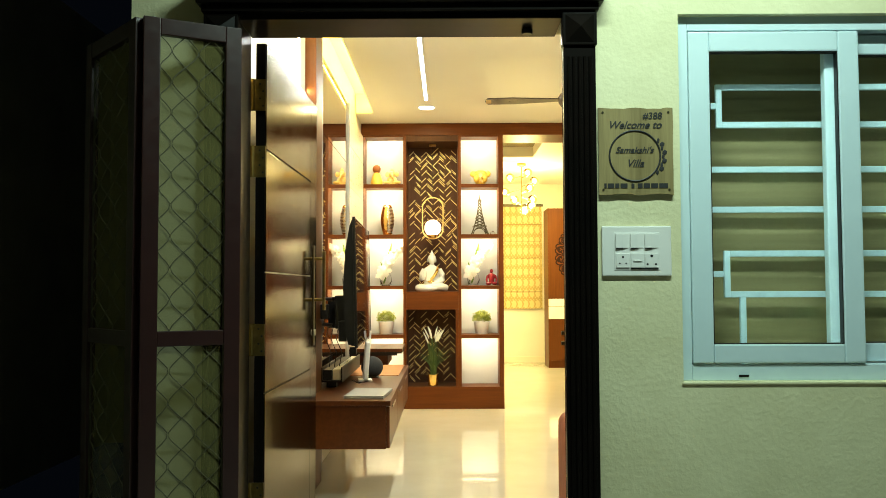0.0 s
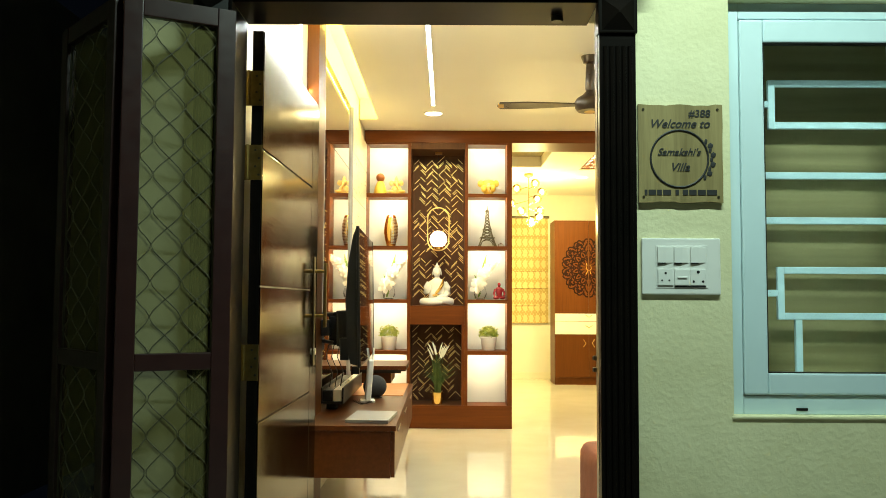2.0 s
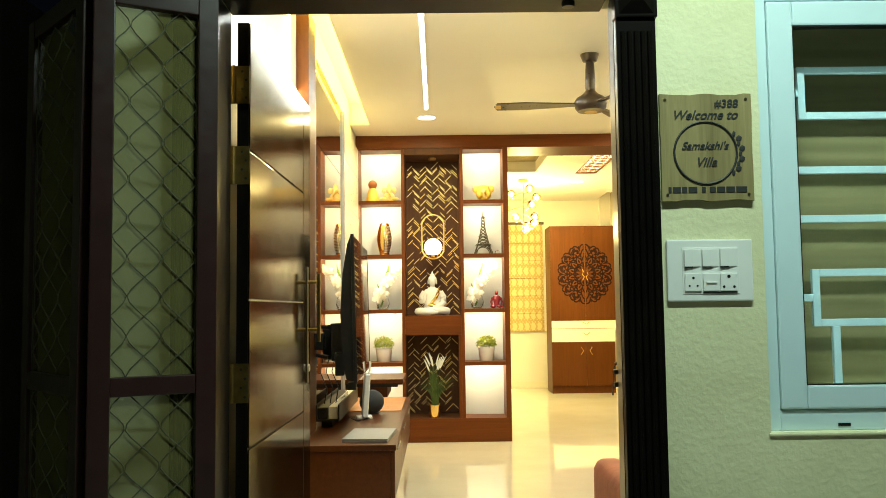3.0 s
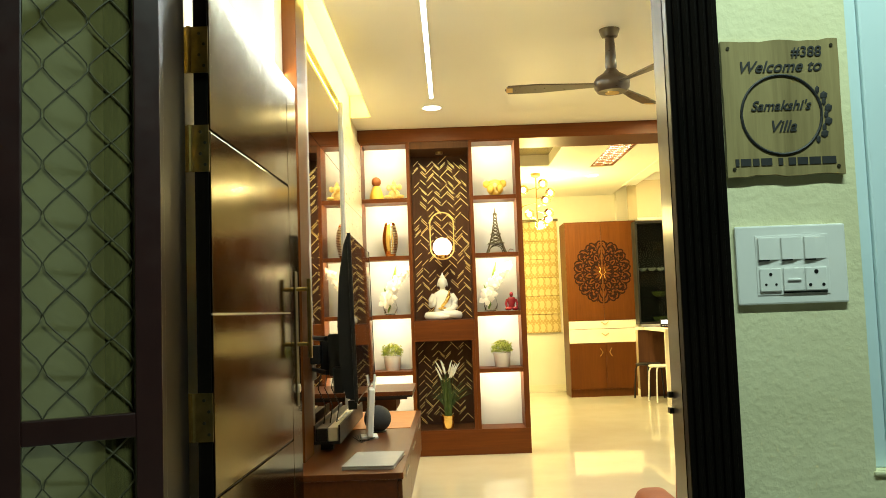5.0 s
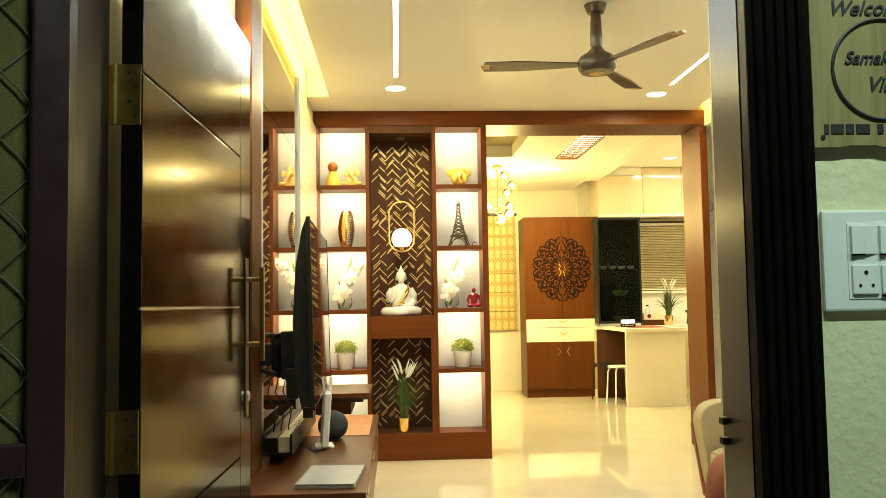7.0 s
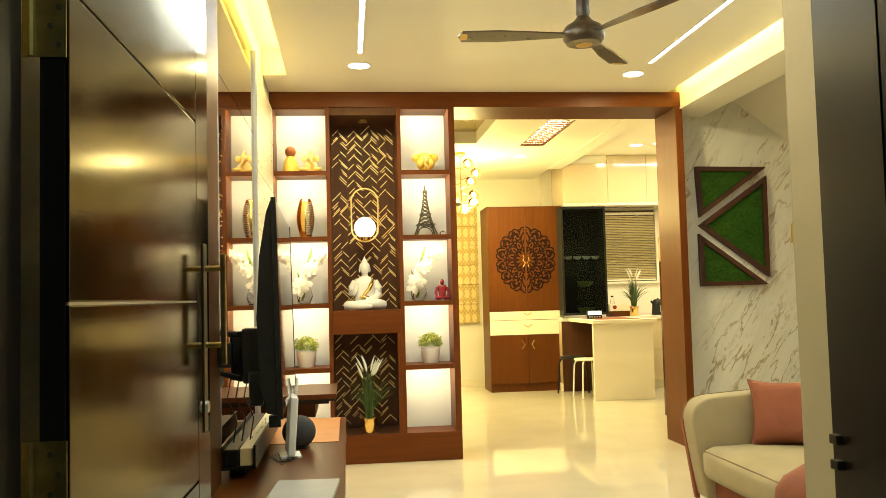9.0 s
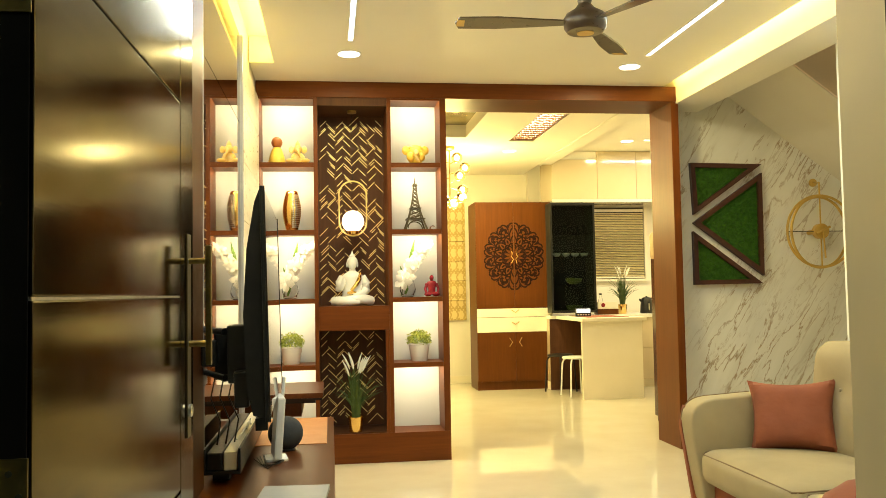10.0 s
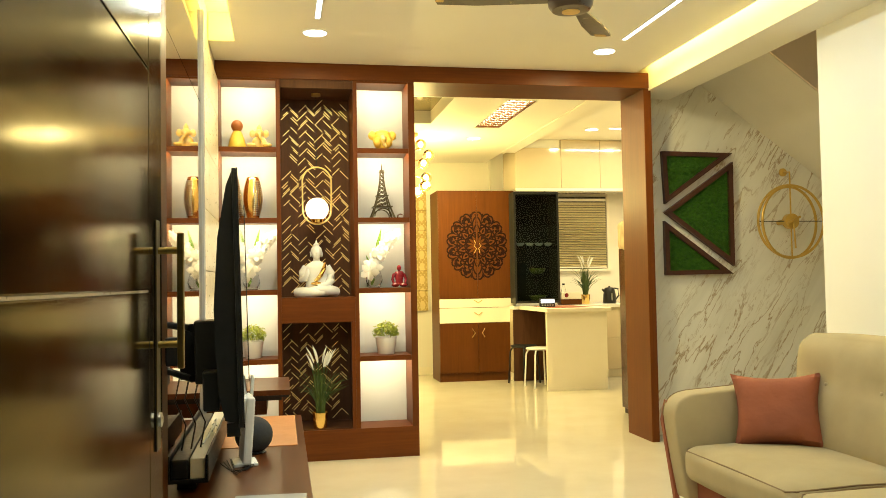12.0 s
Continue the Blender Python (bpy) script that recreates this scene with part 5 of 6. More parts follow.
def cushion(x, y, z, m, w=0.42):
    bm = bmesh.new()
    n = 14
    grid = {}
    for side in (1, -1):
        for i in range(n + 1):
            for j in range(n + 1):
                u, v = 2 * i / n - 1, 2 * j / n - 1
                k = 1 - 0.15 * (1 - u * u) * abs(v) ** 3
                kk = 1 - 0.13 * (1 - v * v) * abs(u) ** 3
                t = 0.085 * ((1 - u ** 4) * (1 - v ** 4)) ** 0.55 + 0.006 * noise.noise(Vector((u * 2.2 + 3, v * 2.2, side)))
                key = (side if 0 < i < n and 0 < j < n else 0, i, j)
                if key not in grid:
                    grid[key] = bm.verts.new((side * t if key[0] else 0, w / 2 * u * kk, w / 2 * v * k))
        for i in range(n):
            for j in range(n):
                q = [grid[(side if 0 < a < n and 0 < c < n else 0, a, c)] for a, c in ((i, j), (i + 1, j), (i + 1, j + 1), (i, j + 1))]
                bm.faces.new(q if side > 0 else q[::-1])
    ob = solid("cushion", bm, M_TERRA, "square terracotta throw cushion resting on the sofa", "cushion", True, group="cushions on the sofa")
    ob.matrix_world = m
    return ob


cushion(0, 0, 0, pose(2.69, 3.24, 0.585, -3, 18, 55) @ Matrix.Diagonal((1, 1, 0.88, 1)), 0.43)

# armchair against the front wall, its terracotta back beside the door
chair = thing("armchair", 1.225, 0.47, 0.0, "terracotta fabric armchair standing under the window", "armchair")
part("backrest", turned(pad(0.0, 0.86, -0.09, 0.09, 0.0, 0.60, 0.07, 0.015), pose(0, 0.15, 0.295, 7, 0, 0)), M_TERRA, chair, smooth=True)
part("seat_cushion", pad(0.13, 0.73, 0.22, 0.78, 0.24, 0.42, 0.04, 0.02), M_TERRA, chair, smooth=True)
for x in (0.0, 0.73):
    part("armrest", pad(x, x + 0.13, 0.16, 0.80, 0.12, 0.58, 0.045, 0.005), M_TERRA, chair, smooth=True)
part("base", pad(0.05, 0.81, 0.10, 0.76, 0.11, 0.245, 0.02), M_TERRA, chair, smooth=True)
for x in (0.10, 0.76):
    for y in (0.14, 0.70):
        part("leg", rod((x, y, 0), (x, y, 0.12), 0.014, 12, 0.02), M_FRAME, chair)


# ---- moss wall art ----
def moss(points, seed):
    t = thing("moss_wall_art", 0, 0, 0, "triangular dark wood frame filled with green moss", "wall art", "triangular moss panels")
    c = Vector((sum(p[0] for p in points) / 3, sum(p[1] for p in points) / 3))

    def inset(d):
        """Moves each side of the triangle inwards by d."""
        pv = [Vector(p) for p in points]
        out = []
        for i in range(3):
            a, b_, e = pv[i - 1], pv[i], pv[(i + 1) % 3]
            u, w = (a - b_).normalized(), (e - b_).normalized()
            s = math.sqrt((1 - u.dot(w)) / 2)
            out.append(b_ + (u + w).normalized() * d / s)
        return out
    outer, inner = inset(0.0), inset(0.036)
    bm = bmesh.new()
    rings = [[bm.verts.new((p.x, y, p.y)) for p in ps] for ps, y in ((outer, 5.798), (outer, 5.755), (inner, 5.755), (inner, 5.798))]
    for ra, rb in zip(rings, rings[1:]):
        for i in range(3):
            bm.faces.new((ra[i], ra[(i + 1) % 3], rb[(i + 1) % 3], rb[i]))
    bmesh.ops.recalc_face_normals(bm, faces=bm.faces)
    part("frame", bm, mat("dark_brown_art_frame", (0.075, 0.022, 0.012), (0.05, 0.015, 0.008), 10, 0.5), t)
    part("backing", prism([(p.x, p.y) for p in inset(0.03)], "y", 5.79, 5.797), M_GRASS, t)
    rnd = random.Random(seed)
    verts, faces = [], []
    a, b_, e = inset(0.030)
    area2 = abs((b_ - a).cross(e - a)) / 2
    for _ in range(int(area2 * 42000)):
        r1, r2 = math.sqrt(rnd.random()), rnd.random()
        p = a * (1 - r1) + b_ * (r1 * (1 - r2)) + e * (r1 * r2)
        k = len(verts)
        ang, ln, w = rnd.uniform(0, 6.283), rnd.uniform(0.012, 0.026), rnd.uniform(0.0009, 0.0016)
        dx, dz = math.cos(ang) * ln * 0.6, math.sin(ang) * ln * 0.6 - 0.004
        px, pz = -math.sin(ang) * w, math.cos(ang) * w
        verts += [(p.x - px, 5.789, p.y - pz), (p.x + px, 5.789, p.y + pz), (p.x + dx, 5.789 - 0.018 - 0.022 * rnd.random(), p.y + dz)]
        faces.append((k, k + 1, k + 2))
    me = bpy.data.meshes.new("moss")
    me.from_pydata(verts, [], faces)
    me.materials.append(M_GRASS)
    ob = new("moss", me)
    ob.parent = t
    tagged(ob, "thick green artificial grass", kind="stuff")


moss([(3.306, 2.272), (3.925, 2.262), (3.325, 1.845)], 1)
moss([(3.318, 1.778), (3.925, 2.19), (3.918, 1.338)], 2)
moss([(3.314, 1.708), (3.316, 1.270), (3.904, 1.274)], 3)

# ---- wall clock ----
clock = thing("wall_clock", 4.345, 5.78, 1.69, "large gold double-ring skeleton wall clock", "clock")


def circle(cx, cz, r, y, n=64):
    return [(cx + r * math.cos(2 * math.pi * i / n), y, cz + r * math.sin(2 * math.pi * i / n)) for i in range(n)]


part("ring", turned(tube(circle(0, 0, 0.292, 0), 0.011, 8, True), pose(0, -0.16, 0)), M_GOLDMATT, clock, smooth=True)
part("ring", turned(tube(circle(0, 0, 0.288, 0), 0.011, 8, True), pose(-0.012, -0.16, -0.008, 0, 0, 13)), M_GOLDMATT, clock, smooth=True)
part("spoke", tube([(-0.29, -0.16, 0), (0.29, -0.16, 0)], 0.004, 6), M_IRON, clock)
part("spoke", tube([(0, -0.16, -0.295), (0, -0.16, 0.40)], 0.007, 6), M_GOLDMATT, clock)
part("hub", turned(lathe([(0.062, 0), (0.062, 0.05), (0.052, 0.056)], 24), pose(0, -0.13, 0, 90, 0, 0)), M_GOLDMATT, clock, smooth=True)
part("wall_stud", rod((0, -0.14, 0), (0, 0.019, 0), 0.02, 12), M_GOLDMATT, clock)
part("hand", tube([(0, -0.195, 0.0), (0.012, -0.195, -0.22)], 0.007, 6), M_GOLDMATT, clock)
part("hand", tube([(-0.05, -0.197, -0.02), (0.06, -0.197, 0.035)], 0.010, 6), M_GOLDMATT, clock)
part("hook", turned(lathe([(0.034, 0), (0.034, 0.012), (0.014, 0.022)], 18), pose(0.05, 0.018, 0.42, 90, 0, 0)), M_GOLDMATT, clock, smooth=True)
part("hook_arm", tube([(0.05, 0.0, 0.42), (0.03, -0.08, 0.41), (0.0, -0.16, 0.40)], 0.007, 6), M_GOLDMATT, clock)

# ---- crockery unit ----
cu = thing("crockery_unit", 2.20, 9.80, 0.0, "tall teak crockery unit with carved doors and cream drawers", "cabinet")
W, D, HT = 0.985, 0.52, 2.385
part("carcass", merge(box(0, 0.02, 0.0, D, 0.0, HT, 0.002), box(W - 0.02, W, 0.0, D, 0.0, HT, 0.002), box(0.02, W - 0.02, 0.02, D, HT - 0.02, HT), box(0.02, W - 0.02, D - 0.02, D, 0.0, HT - 0.02), box(0.02, W - 0.02, 0.02, D, 0.08, 0.10)), M_WALNUT, cu)
part("plinth", box(0.02, W - 0.02, 0.006, 0.02, 0.0, 0.105), M_WALNUT, cu)
MR, MZ = 0.385, 1.69


def scroll(cx, cz, heading, size, flip, fat):
    """A curled leaf scroll that starts straight and rolls up."""
    pts, rad = [], []
    a, x, z = heading, cx, cz
    n = 14
    for i in range(n):
        u = i / (n - 1)
        pts.append((x, -0.0205, z))
        rad.append(fat * (0.45 + 0.8 * math.sin(math.pi * (0.1 + 0.8 * u))))
        step = size * (0.16 - 0.10 * u)
        x, z = x + step * math.cos(a), z + step * math.sin(a)
        a += flip * (0.10 + 0.58 * u)
    return merge(tube(pts, rad, 5), ball((x, -0.0205, z), fat * 1.7, (1, 0.3, 1), 1))


def carving(side):
    """Half of the round scroll carving: stems that branch into curls."""
    out = []
    stems = 7
    for k in range(stems):
        a = -math.pi / 2 + math.pi * (k + 0.5) / stems
        ca, sa = math.cos(a), math.sin(a) * 1.12
        out.append(tube([(r * ca, -0.0205, r * sa) for r in (0.06, 0.14, 0.22, 0.30)], [0.004, 0.006, 0.006, 0.004], 5))
        for r, size, fat in ((0.085, 0.10, 0.0075), (0.165, 0.13, 0.009), (0.24, 0.145, 0.0095)):
            for fl in (1, -1):
                out.append(scroll(r * ca, r * sa, a + fl * 0.35, size, fl, fat))
        for fl in (1, -1):
            out.append(scroll(0.30 * ca, 0.30 * sa, a + fl * 0.15, 0.115, fl, 0.009))
        for r, off in ((0.345, 0.0), (0.26, 0.21), (0.335, 0.215), (0.18, 0.22)):
            b_ = a + off
            if b_ < math.pi / 2:
                out.append(turned(ball((0, 0, 0), 0.021, (1.5, 0.3, 0.6), 1), pose(r * math.cos(b_), -0.0205, r * math.sin(b_) * 1.12, 0, -math.degrees(b_), 0)))
    bm = merge(*out)
    for v in bm.verts:
        v.co.x = max(0.010, v.co.x) * side
        v.co.y = -0.0205 + max(-0.0012, min(0.0008, v.co.y + 0.0205))
    return bm


for side in (-1, 1):
    x0, x1 = (0.004, W / 2 - 0.0015) if side < 0 else (W / 2 + 0.0015, W - 0.004)
    d = part("door", box(x0, x1, -0.02, -0.001, 1.032, HT - 0.003, 0.0015), M_WALNUT, cu)
    part("carving", turned(carving(side), pose(W / 2, 0, MZ)), M_CUT, d, "dark cut-out scroll carving")
    hx = W / 2 + side * 0.035
    part("handle", tube([(hx, -0.022, MZ - 0.085), (hx - side * 0.022, -0.05, MZ - 0.045), (hx + side * 0.006, -0.05, MZ), (hx - side * 0.014, -0.05, MZ + 0.03), (hx, -0.022, MZ + 0.06)], 0.0105, 8), M_GOLD, d, "curved gold handle", True)
    lo = part("lower_door", box(x0, x1, -0.02, -0.001, 0.108, 0.722, 0.0015), M_WALNUT, cu)
    hx = W / 2 + side * 0.045
    part("handle", tube([(hx + side * 0.035, -0.024, 0.655), (hx, -0.034, 0.60), (hx + side * 0.035, -0.024, 0.545)], 0.006, 6), M_BRASS, lo, "V-shaped brass handle")
for z0, z1 in ((0.728, 0.912), (0.918, 1.026)):
    dr = part("drawer", box(0.004, W - 0.004, -0.022, -0.001, z0, z1, 0.0015), M_OFFWHITE, cu, "cream drawer front")
    zc = (z0 + z1) / 2 + 0.015
    part("handle", tube([(W / 2 - 0.05, -0.026, zc + 0.022), (W / 2, -0.036, zc - 0.012), (W / 2 + 0.05, -0.026, zc + 0.022)], 0.006, 6), M_BRASS, dr, "V-shaped brass handle")

# ---- roman blind on the dining wall ----
blind = thing("roman_blind", 0, 10.735, 0, "gold damask roman blind on the dining wall", "blind")
zs = [0.86, 1.13, 1.40, 1.67, 1.94, 2.21, 2.50]
for z0, z1 in zip(zs, zs[1:]):
    part("fold", prism([(-0.012, z0), (-0.034, z0 + 0.004), (-0.030, z0 + 0.05), (-0.016, z1), (-0.004, z1)], "x", 0.95, 2.215), M_DAMASK, blind)
part("headrail", box(0.93, 2.235, -0.04, 0.0, 2.50, 2.54, 0.003), M_IRON, blind)

# ---- chandelier ----
ch = thing("chandelier", 1.70, 8.5, 2.87, "brass branching chandelier with amber glass globes", "chandelier")
part("canopy", lathe([(0.02, -0.05), (0.06, -0.03), (0.06, 0)], 20), M_BRASS, ch, smooth=True)
part("stem", rod((0, 0, -0.04), (0, 0, -0.62), 0.008, 8), M_BRASS, ch)
for i, (x, y, z) in enumerate(((0.08, -0.04, -0.15), (-0.16, -0.05, -0.22), (0.17, -0.02, -0.26), (-0.22, 0.08, -0.40), (0.10, -0.10, -0.36), (0.15, 0.05, -0.50), (-0.10, -0.06, -0.52), (0.03, -0.05, -0.66), (0.12, -0.06, -0.60))):
    arm_ = part("arm", tube([(0, 0, z - 0.05 * (-1) ** i), (x, y, z)], 0.006, 6), M_BRASS, ch)
    part("glass_globe", ball((x, y, z + 0.02), 0.062, (1, 1, 1), 3), M_AMBER, arm_, "amber glass globe", True).visible_shadow = False
    part("bulb", ball((x, y, z + 0.02), 0.022, (1, 1, 1.2), 2), M_BULB, arm_, "glowing bulb", True)

# ---- ceiling lattice ----
jali = thing("ceiling_lattice", 2.30, 6.72, 2.878, "carved wooden lattice panel with light behind it", "ceiling panel")
part("rim", merge(box(0.0, 0.28, 0.0, 0.012, 0, 0.012), box(0.0, 0.28, 1.388, 1.40, 0, 0.012), box(0.0, 0.012, 0.012, 1.388, 0, 0.012), box(0.268, 0.28, 0.012, 1.388, 0, 0.012)), M_WALNUT, jali)
sl = []
rnd = random.Random(2)
for i in range(13):
    for j in range(3):
        cx, cy = 0.047 + 0.093 * j, 0.06 + 0.107 * i
        for k in range(3):
            a = k * math.pi / 3 + (0.5 if (i + j) % 2 else 0.0)
            dx, dy = 0.062 * math.cos(a), 0.062 * math.sin(a)
            p, q = (cx - dx, cy - dy), (cx + dx, cy + dy)
            p = (min(max(p[0], 0.006), 0.274), min(max(p[1], 0.006), 1.394))
            q = (min(max(q[0], 0.006), 0.274), min(max(q[1], 0.006), 1.394))
            sl.append(tube([(p[0], p[1], 0.006), (q[0], q[1], 0.006)], 0.0055, 4))
part("lattice", merge(*sl), M_WALNUT, jali)

# ---- kitchen ----
oh = thing("overhead_cabinets", 3.20, 9.75, 2.40, "glossy beige overhead kitchen cabinets", "cabinet")
part("carcass", merge(box(0.0, 0.602, 0.0, 0.60, 0.0, 0.53, 0.002), box(0.602, 2.0, 0.0, 0.60, 0.0, 0.636, 0.002)), M_GLOSSBEIGE, oh)
part("filler", box(0.0, 0.602, 0.02, 0.60, 0.53, 0.638), M_CEIL, oh, "cream plaster filler")
part("light_rail", box(0.0, 2.0, -0.022, 0.0, -0.025, 0.012), M_OFFWHITE, oh)
for x0, x1, zt in ((0.003, 0.60, 0.525), (0.604, 1.125, 0.634), (1.129, 1.60, 0.634), (1.604, 1.997, 0.634)):
    part("door", box(x0, x1, -0.02, -0.001, 0.014, zt, 0.0015), M_GLOSSBEIGE, oh)
gc = thing("glass_cabinet", 3.115, 9.55, 0.96, "black framed smoked glass crockery cabinet on the counter", "cabinet")
CW, CH = 0.58, 1.385
part("frame", merge(box(0, 0.024, 0, 0.02, 0, CH, 0.002), box(CW - 0.024, CW, 0, 0.02, 0, CH, 0.002), box(0.024, CW - 0.024, 0, 0.02, 0, 0.03, 0.002), box(0.024, CW - 0.024, 0, 0.02, CH - 0.03, CH, 0.002)), M_BLACK, gc)
part("glass", box(0.023, CW - 0.023, 0.008, 0.012, 0.028, CH - 0.028), M_TINT, gc, "smoked glass pane").visible_shadow = False
part("carcass", merge(box(0, 0.018, 0.021, 0.40, 0, CH), box(CW - 0.018, CW, 0.021, 0.40, 0, CH), box(0.018, CW - 0.018, 0.38, 0.40, 0, CH), box(0.018, CW - 0.018, 0.021, 0.38, 0, 0.018), box(0.018, CW - 0.018, 0.021, 0.38, CH - 0.018, CH)), mat("charcoal_cabinet_lining", (0.020, 0.024, 0.018), (0.014, 0.016, 0.012), 6, 0.5), gc)
for z in (0.35, 0.70, 1.0):
    part("shelf", box(0.019, CW - 0.019, 0.03, 0.378, z, z + 0.008), M_PANE, gc, "glass shelf").visible_shadow = False
for k in range(6):
    g = lathe([(0.022, 0), (0.024, 0.004), (0.028, 0.09), (0.026, 0.09), (0.02, 0.01)], 14)
    ob = solid("drinking_glass", g, M_GLASS, "clear drinking glass on the cabinet shelf", "glass", True, group="glasses in the cabinet")
    ob.matrix_world = pose(3.19 + 0.08 * k, 9.66, 0.96 + 1.009)
for k in range(4):
    g = lathe([(0.02, 0), (0.045, 0.02), (0.055, 0.045), (0.05, 0.045), (0.02, 0.012)], 18)
    ob = solid("bowl", g, M_CERAMIC, "small white ceramic bowl on the cabinet shelf", "bowl", True, group="bowls in the cabinet")
    ob.matrix_world = pose(3.22 + 0.12 * k, 9.66, 0.96 + 0.709)
for k, zz in enumerate((0.359, 0.019)):
    ob = solid("serving_bowl", lathe([(0.04, 0), (0.09, 0.03), (0.11, 0.075), (0.10, 0.075), (0.04, 0.02)], 20), mat("olive_glaze", (0.20, 0.26, 0.06), (0.28, 0.30, 0.10), 9, 0.3), "olive glazed serving bowl in the cabinet", "bowl", True)
    ob.matrix_world = pose(3.44, 9.68, 0.96 + zz)

counter = thing("kitchen_counter", 3.10, 9.62, 0.0, "beige base cabinets of the kitchen counter", "cabinet")
part("carcass", box(0.0, 2.4, 0.02, 1.0, 0.10, 0.885), M_GLOSSBEIGE, counter)
part("back_panel", box(0.0, 0.845, 0.003, 0.0195, 0.0, 0.884), M_PANEL, counter, "dark brown panel under the counter")
part("plinth", box(0.0, 2.4, 0.06, 1.0, 0.0, 0.10), M_OFFWHITE, counter)
for x0, x1 in ((0.85, 1.40), (1.404, 1.95), (1.954, 2.396)):
    for z0, z1 in ((0.105, 0.49), (0.50, 0.88)):
        part("drawer", box(x0, x1, 0.0, 0.019, z0, z1, 0.002), M_GLOSSBEIGE, counter)
solid("worktop", box(3.10, 5.5, 9.60, 10.62, 0.886, 0.925, 0.004), mat("white_quartz", (0.80, 0.78, 0.72), (0.74, 0.72, 0.66), 40, 0.15, rvar=0.04), "white quartz kitchen worktop", "worktop")
structure("wall_kitchen_back", box(3.10, 5.6, 10.63, 10.75, 0.0, 3.04), M_WALL, "ivory kitchen wall behind the counter", "wall")

pen = thing("breakfast_counter", 3.20, 8.58, 0.0, "white breakfast counter with open knee space", "counter")
part("end_panel", box(0.0, 0.715, 0.0, 0.04, 0.0, 0.885, 0.002), M_OFFWHITE, pen)
part("back_panel", box(0.44, 0.70, 0.045, 1.02, 0.0, 0.885), M_WOOD, pen, "dark brown inner panel")
part("top", box(-0.025, 0.735, -0.10, 1.015, 0.886, 0.925, 0.004), M_OFFWHITE, pen)
solid("table_mat", box(3.30, 3.80, 8.68, 9.45, 0.9255, 0.929), M_TERRA, "terracotta mat on the breakfast counter", "mat")
radio = thing("display_clock", 3.36, 9.05, 0.9295, "small black box with bright display on the counter", "appliance", rz=-10)
part("shell", box(-0.09, 0.09, -0.05, 0.05, 0.0, 0.10, 0.01), M_BLACK, radio)
part("display", box(-0.08, 0.08, -0.053, -0.0495, 0.045, 0.09, 0.002), M_LCD, radio, "glowing white display")
for k in range(5):
    part("button", box(-0.07 + k * 0.03, -0.05 + k * 0.03, -0.053, -0.0495, 0.015, 0.028), M_STEEL, radio)


def stool(x, y, m, label, rz):
    t = thing("stool", x, y, 0, label, "stool", "round stools at the counter", rz)
    part("seat", lathe([(0.145, 0.435), (0.16, 0.44), (0.162, 0.452), (0.15, 0.46)], 28), m, t, smooth=True)
    for k in range(4):
        a = math.pi / 4 + k * math.pi / 2
        cx, cy = math.cos(a), math.sin(a)
        part("leg", tube([(0.11 * cx, 0.11 * cy, 0.437), (0.145 * cx, 0.145 * cy, 0.42), (0.165 * cx, 0.165 * cy, 0.38), (0.19 * cx, 0.19 * cy, 0.0)], 0.010, 8), m, t, smooth=True)


stool(3.24, 9.00, M_WHITEPL, "white round-seat metal stool beside the breakfast counter", 10)
stool(3.17, 9.42, M_BLACK, "black round-seat metal stool beside the breakfast counter", 30)

vb = thing("venetian_blind", 3.86, 10.60, 0, "beige slatted venetian blind over the kitchen window", "blind")
for i in range(38):
    z = 1.43 + i * 0.0235
    part("slat", turned(box(0.0, 0.86, -0.012, 0.012, -0.0009, 0.0009), pose(0, -0.02, z, -35, 0, 0)), M_BLIND, vb)
part("headrail", box(0.0, 0.86, -0.045, 0.0, 2.325, 2.36, 0.003), M_OFFWHITE, vb)
part("bottom_rail", box(0.0, 0.86, -0.032, -0.008, 1.40, 1.418, 0.003), M_OFFWHITE, vb)
kw = tagged(new("window_2"), "white framed kitchen window behind the blind", "window", kind="structure")
part("window_frame", merge(box(3.80, 3.84, 10.58, 10.63, 1.36, 2.39), box(4.74, 4.78, 10.58, 10.63, 1.36, 2.39), box(3.84, 4.74, 10.58, 10.63, 1.36, 1.39)), M_OFFWHITE, kw)
part("pane", box(3.84, 4.74, 10.615, 10.625, 1.39, 2.39), mat("night_window_pane", (0.10, 0.09, 0.07), (0.08, 0.07, 0.05), 2, 0.1), kw)

grass_plant(4.17, 9.95, 0.926, 0.95, "artificial grass plant in gold pot on the worktop")
kettle = thing("kettle", 4.52, 10.0, 0.926, "black electric kettle on the worktop", "kettle")
part("body", lathe([(0.085, 0), (0.088, 0.01), (0.08, 0.12), (0.066, 0.19), (0.05, 0.205), (0.012, 0.21), (0.012, 0.225)], 28), M_BLACK, kettle, smooth=True)
part("handle", tube([(0.06, 0, 0.195), (0.12, 0, 0.19), (0.13, 0, 0.10), (0.088, 0, 0.05)], 0.011, 8), M_BLACK, kettle, smooth=True)
part("spout", rod((-0.06, 0, 0.15), (-0.10, 0, 0.185), 0.02, 10, 0.012), M_BLACK, kettle, smooth=True)
part("window", box(-0.006, 0.006, -0.089, -0.078, 0.04, 0.13, 0.002), M_STEEL, kettle)
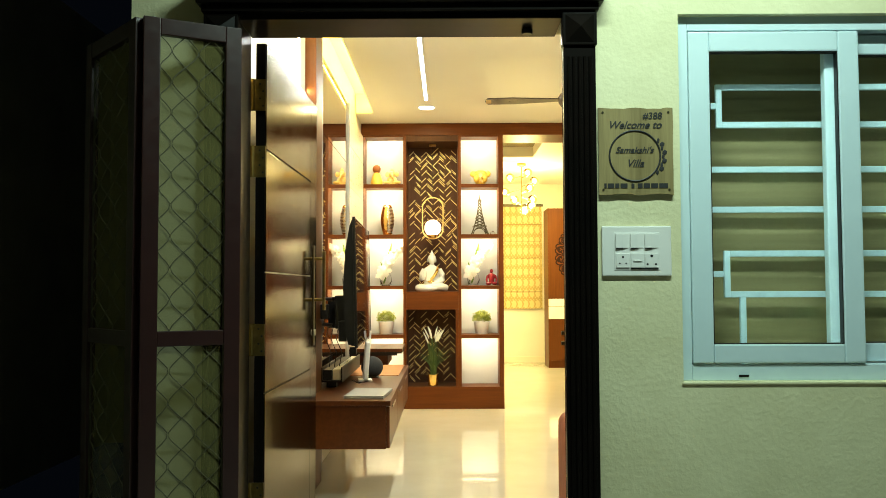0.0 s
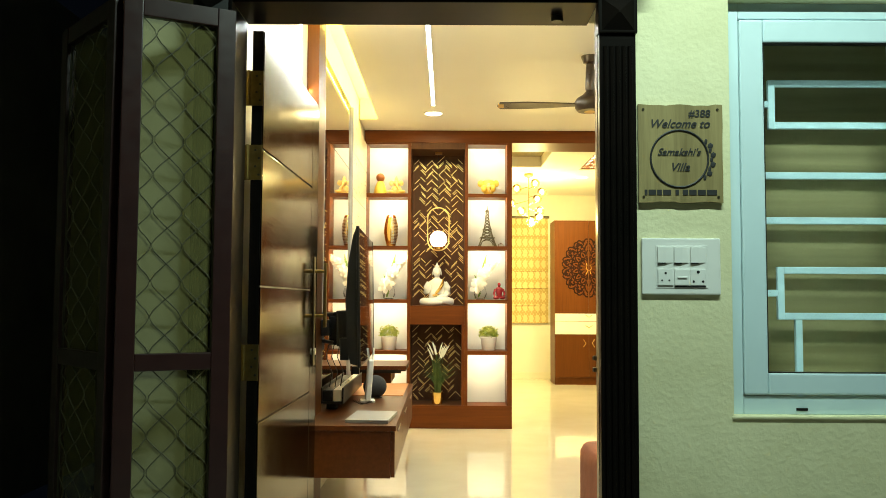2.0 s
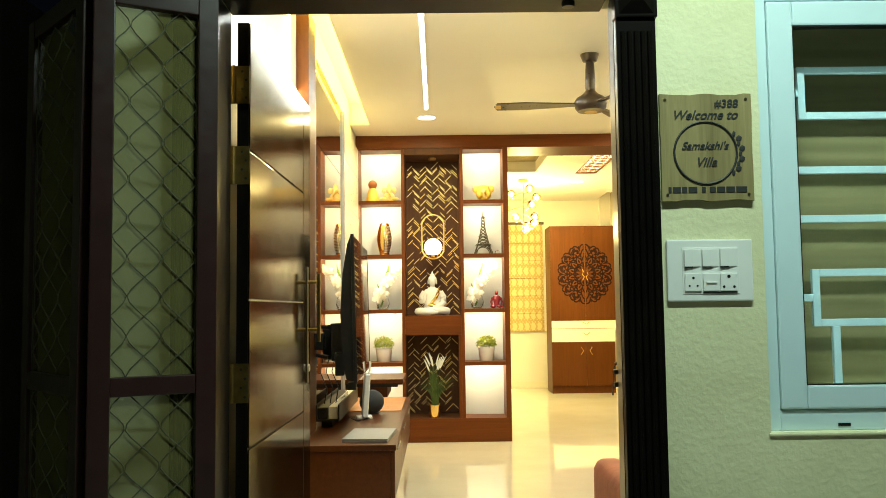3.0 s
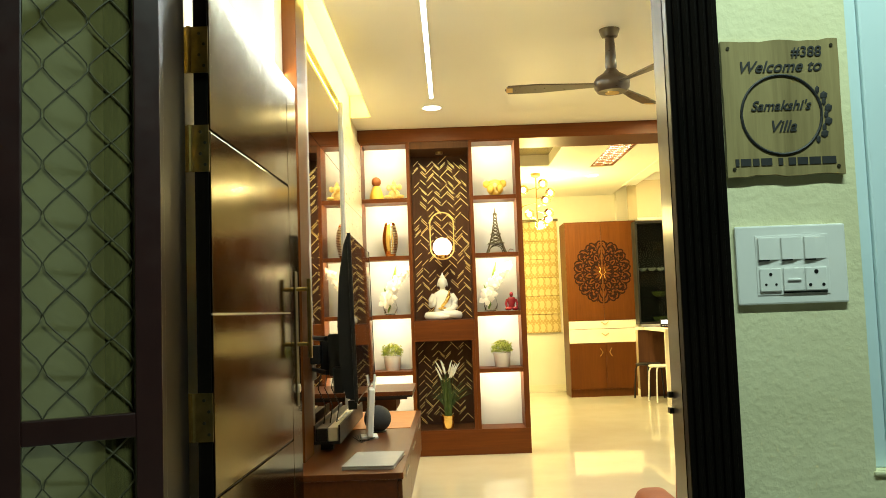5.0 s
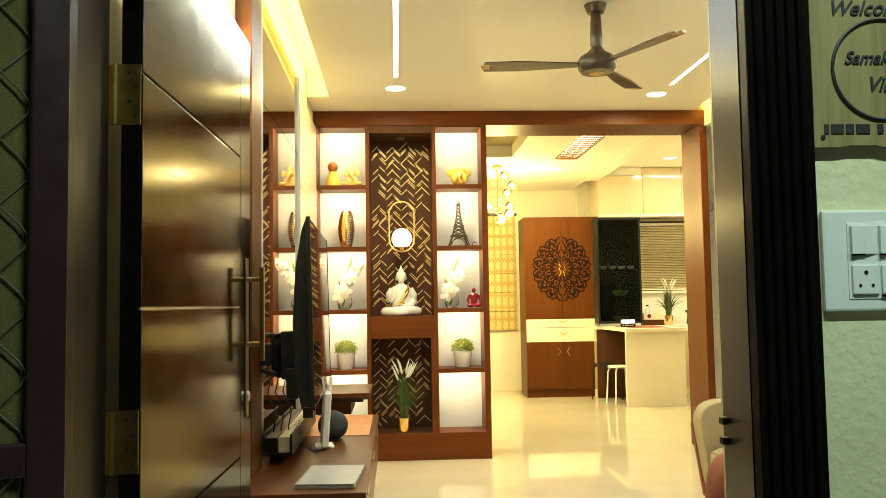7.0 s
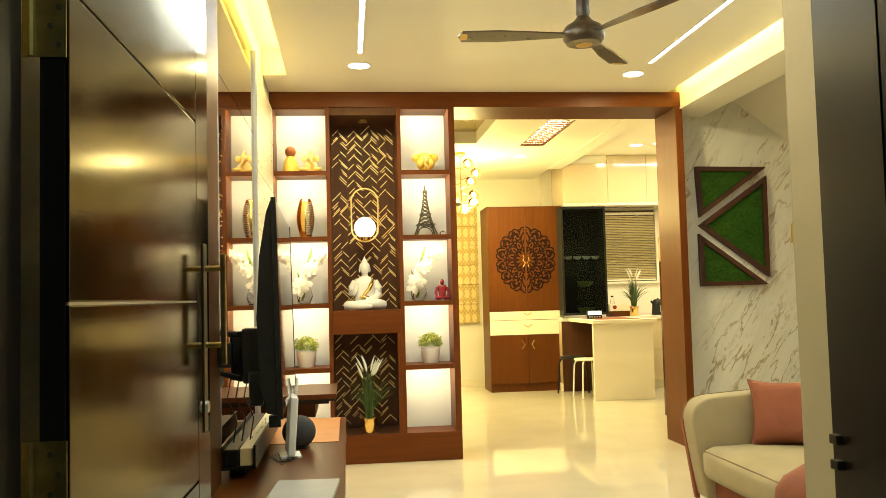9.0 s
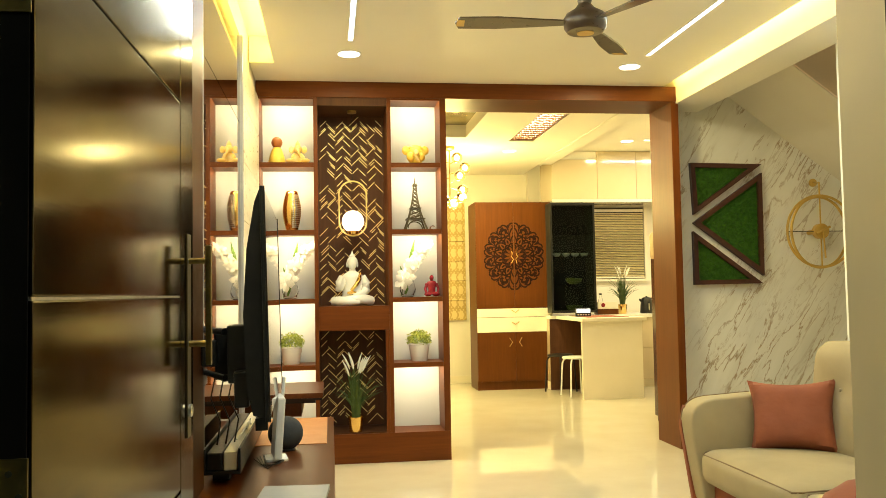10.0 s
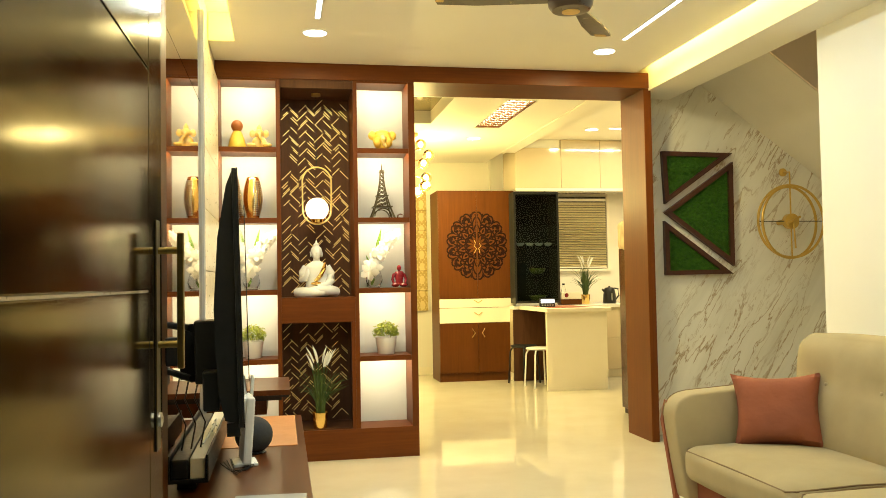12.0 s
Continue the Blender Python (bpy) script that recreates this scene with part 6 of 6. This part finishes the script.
for x, y, h in ((3.79, 10.1, 0.25), (3.93, 10.12, 0.27)):
    b_ = thing("glass_bottle", x, y, 0.926, "clear glass bottle with stopper on the worktop", "bottle", "glass bottles")
    part("body", lathe([(0.04, 0), (0.044, 0.006), (0.044, h * 0.5), (0.018, h * 0.72), (0.016, h * 0.92), (0.013, h * 0.92), (0.04, h * 0.5), (0.038, 0.008)], 20), M_GLASS, b_, smooth=True)
    part("stopper", lathe([(0.014, h * 0.92), (0.02, h * 0.95), (0.016, h)], 14), M_BLACK, b_, smooth=True)
tb = thing("tissue_box", 3.90, 9.80, 0.926, "white tissues in a brown wooden tray on the worktop", "tissue box")
part("tray", box(-0.14, 0.14, -0.07, 0.07, 0, 0.07, 0.004), M_WALNUT, tb)
part("carton", box(-0.13, 0.13, -0.06, 0.06, 0.07, 0.16, 0.004), M_OFFWHITE, tb)
part("motif", ball((-0.06, -0.061, 0.12), 0.028, (1, 0.1, 1), 2), M_RED, tb)

fr = thing("refrigerator", 3.40, 6.26, 0.0, "glossy maroon refrigerator with cloth on top", "refrigerator")
part("body", box(0.0, 0.62, 0.05, 0.68, 0.05, 1.53, 0.008), M_MAROON, fr)
part("door", box(-0.0, 0.62, 0.0, 0.046, 0.12, 1.525, 0.012), M_MAROON, fr)
part("plinth", box(0.02, 0.60, 0.03, 0.66, 0.0, 0.05), M_BLACK, fr)
part("handle", tube([(0.03, -0.02, 0.95), (0.03, -0.03, 1.0), (0.03, -0.03, 1.30), (0.03, -0.02, 1.35)], 0.009, 8), M_STEEL, fr)
cl = pad(3.385, 4.03, 6.22, 6.97, 1.50, 1.79, 0.06, 0.01)
for v in cl.verts:
    k = noise.noise(v.co * 9) * 0.018
    v.co += Vector((k, k, k))
solid("cloth_bundle", cl, M_CLOTH, "beige printed cloth cover bundled on the refrigerator", "cloth", True)

# ---- tube light on the porch wall ----
tl = thing("tube_light", 1.45, -1.05, 3.17, "white batten tube light under the porch ceiling", "light")
part("batten", box(-0.62, 0.62, -0.03, 0.03, -0.02, 0.03, 0.004), M_WHITEPL, tl)
part("tube", tube([(-0.58, 0.0, -0.04), (0.58, 0.0, -0.04)], 0.014, 10), glow("tube_glass", TUBE, 8), tl, smooth=True)
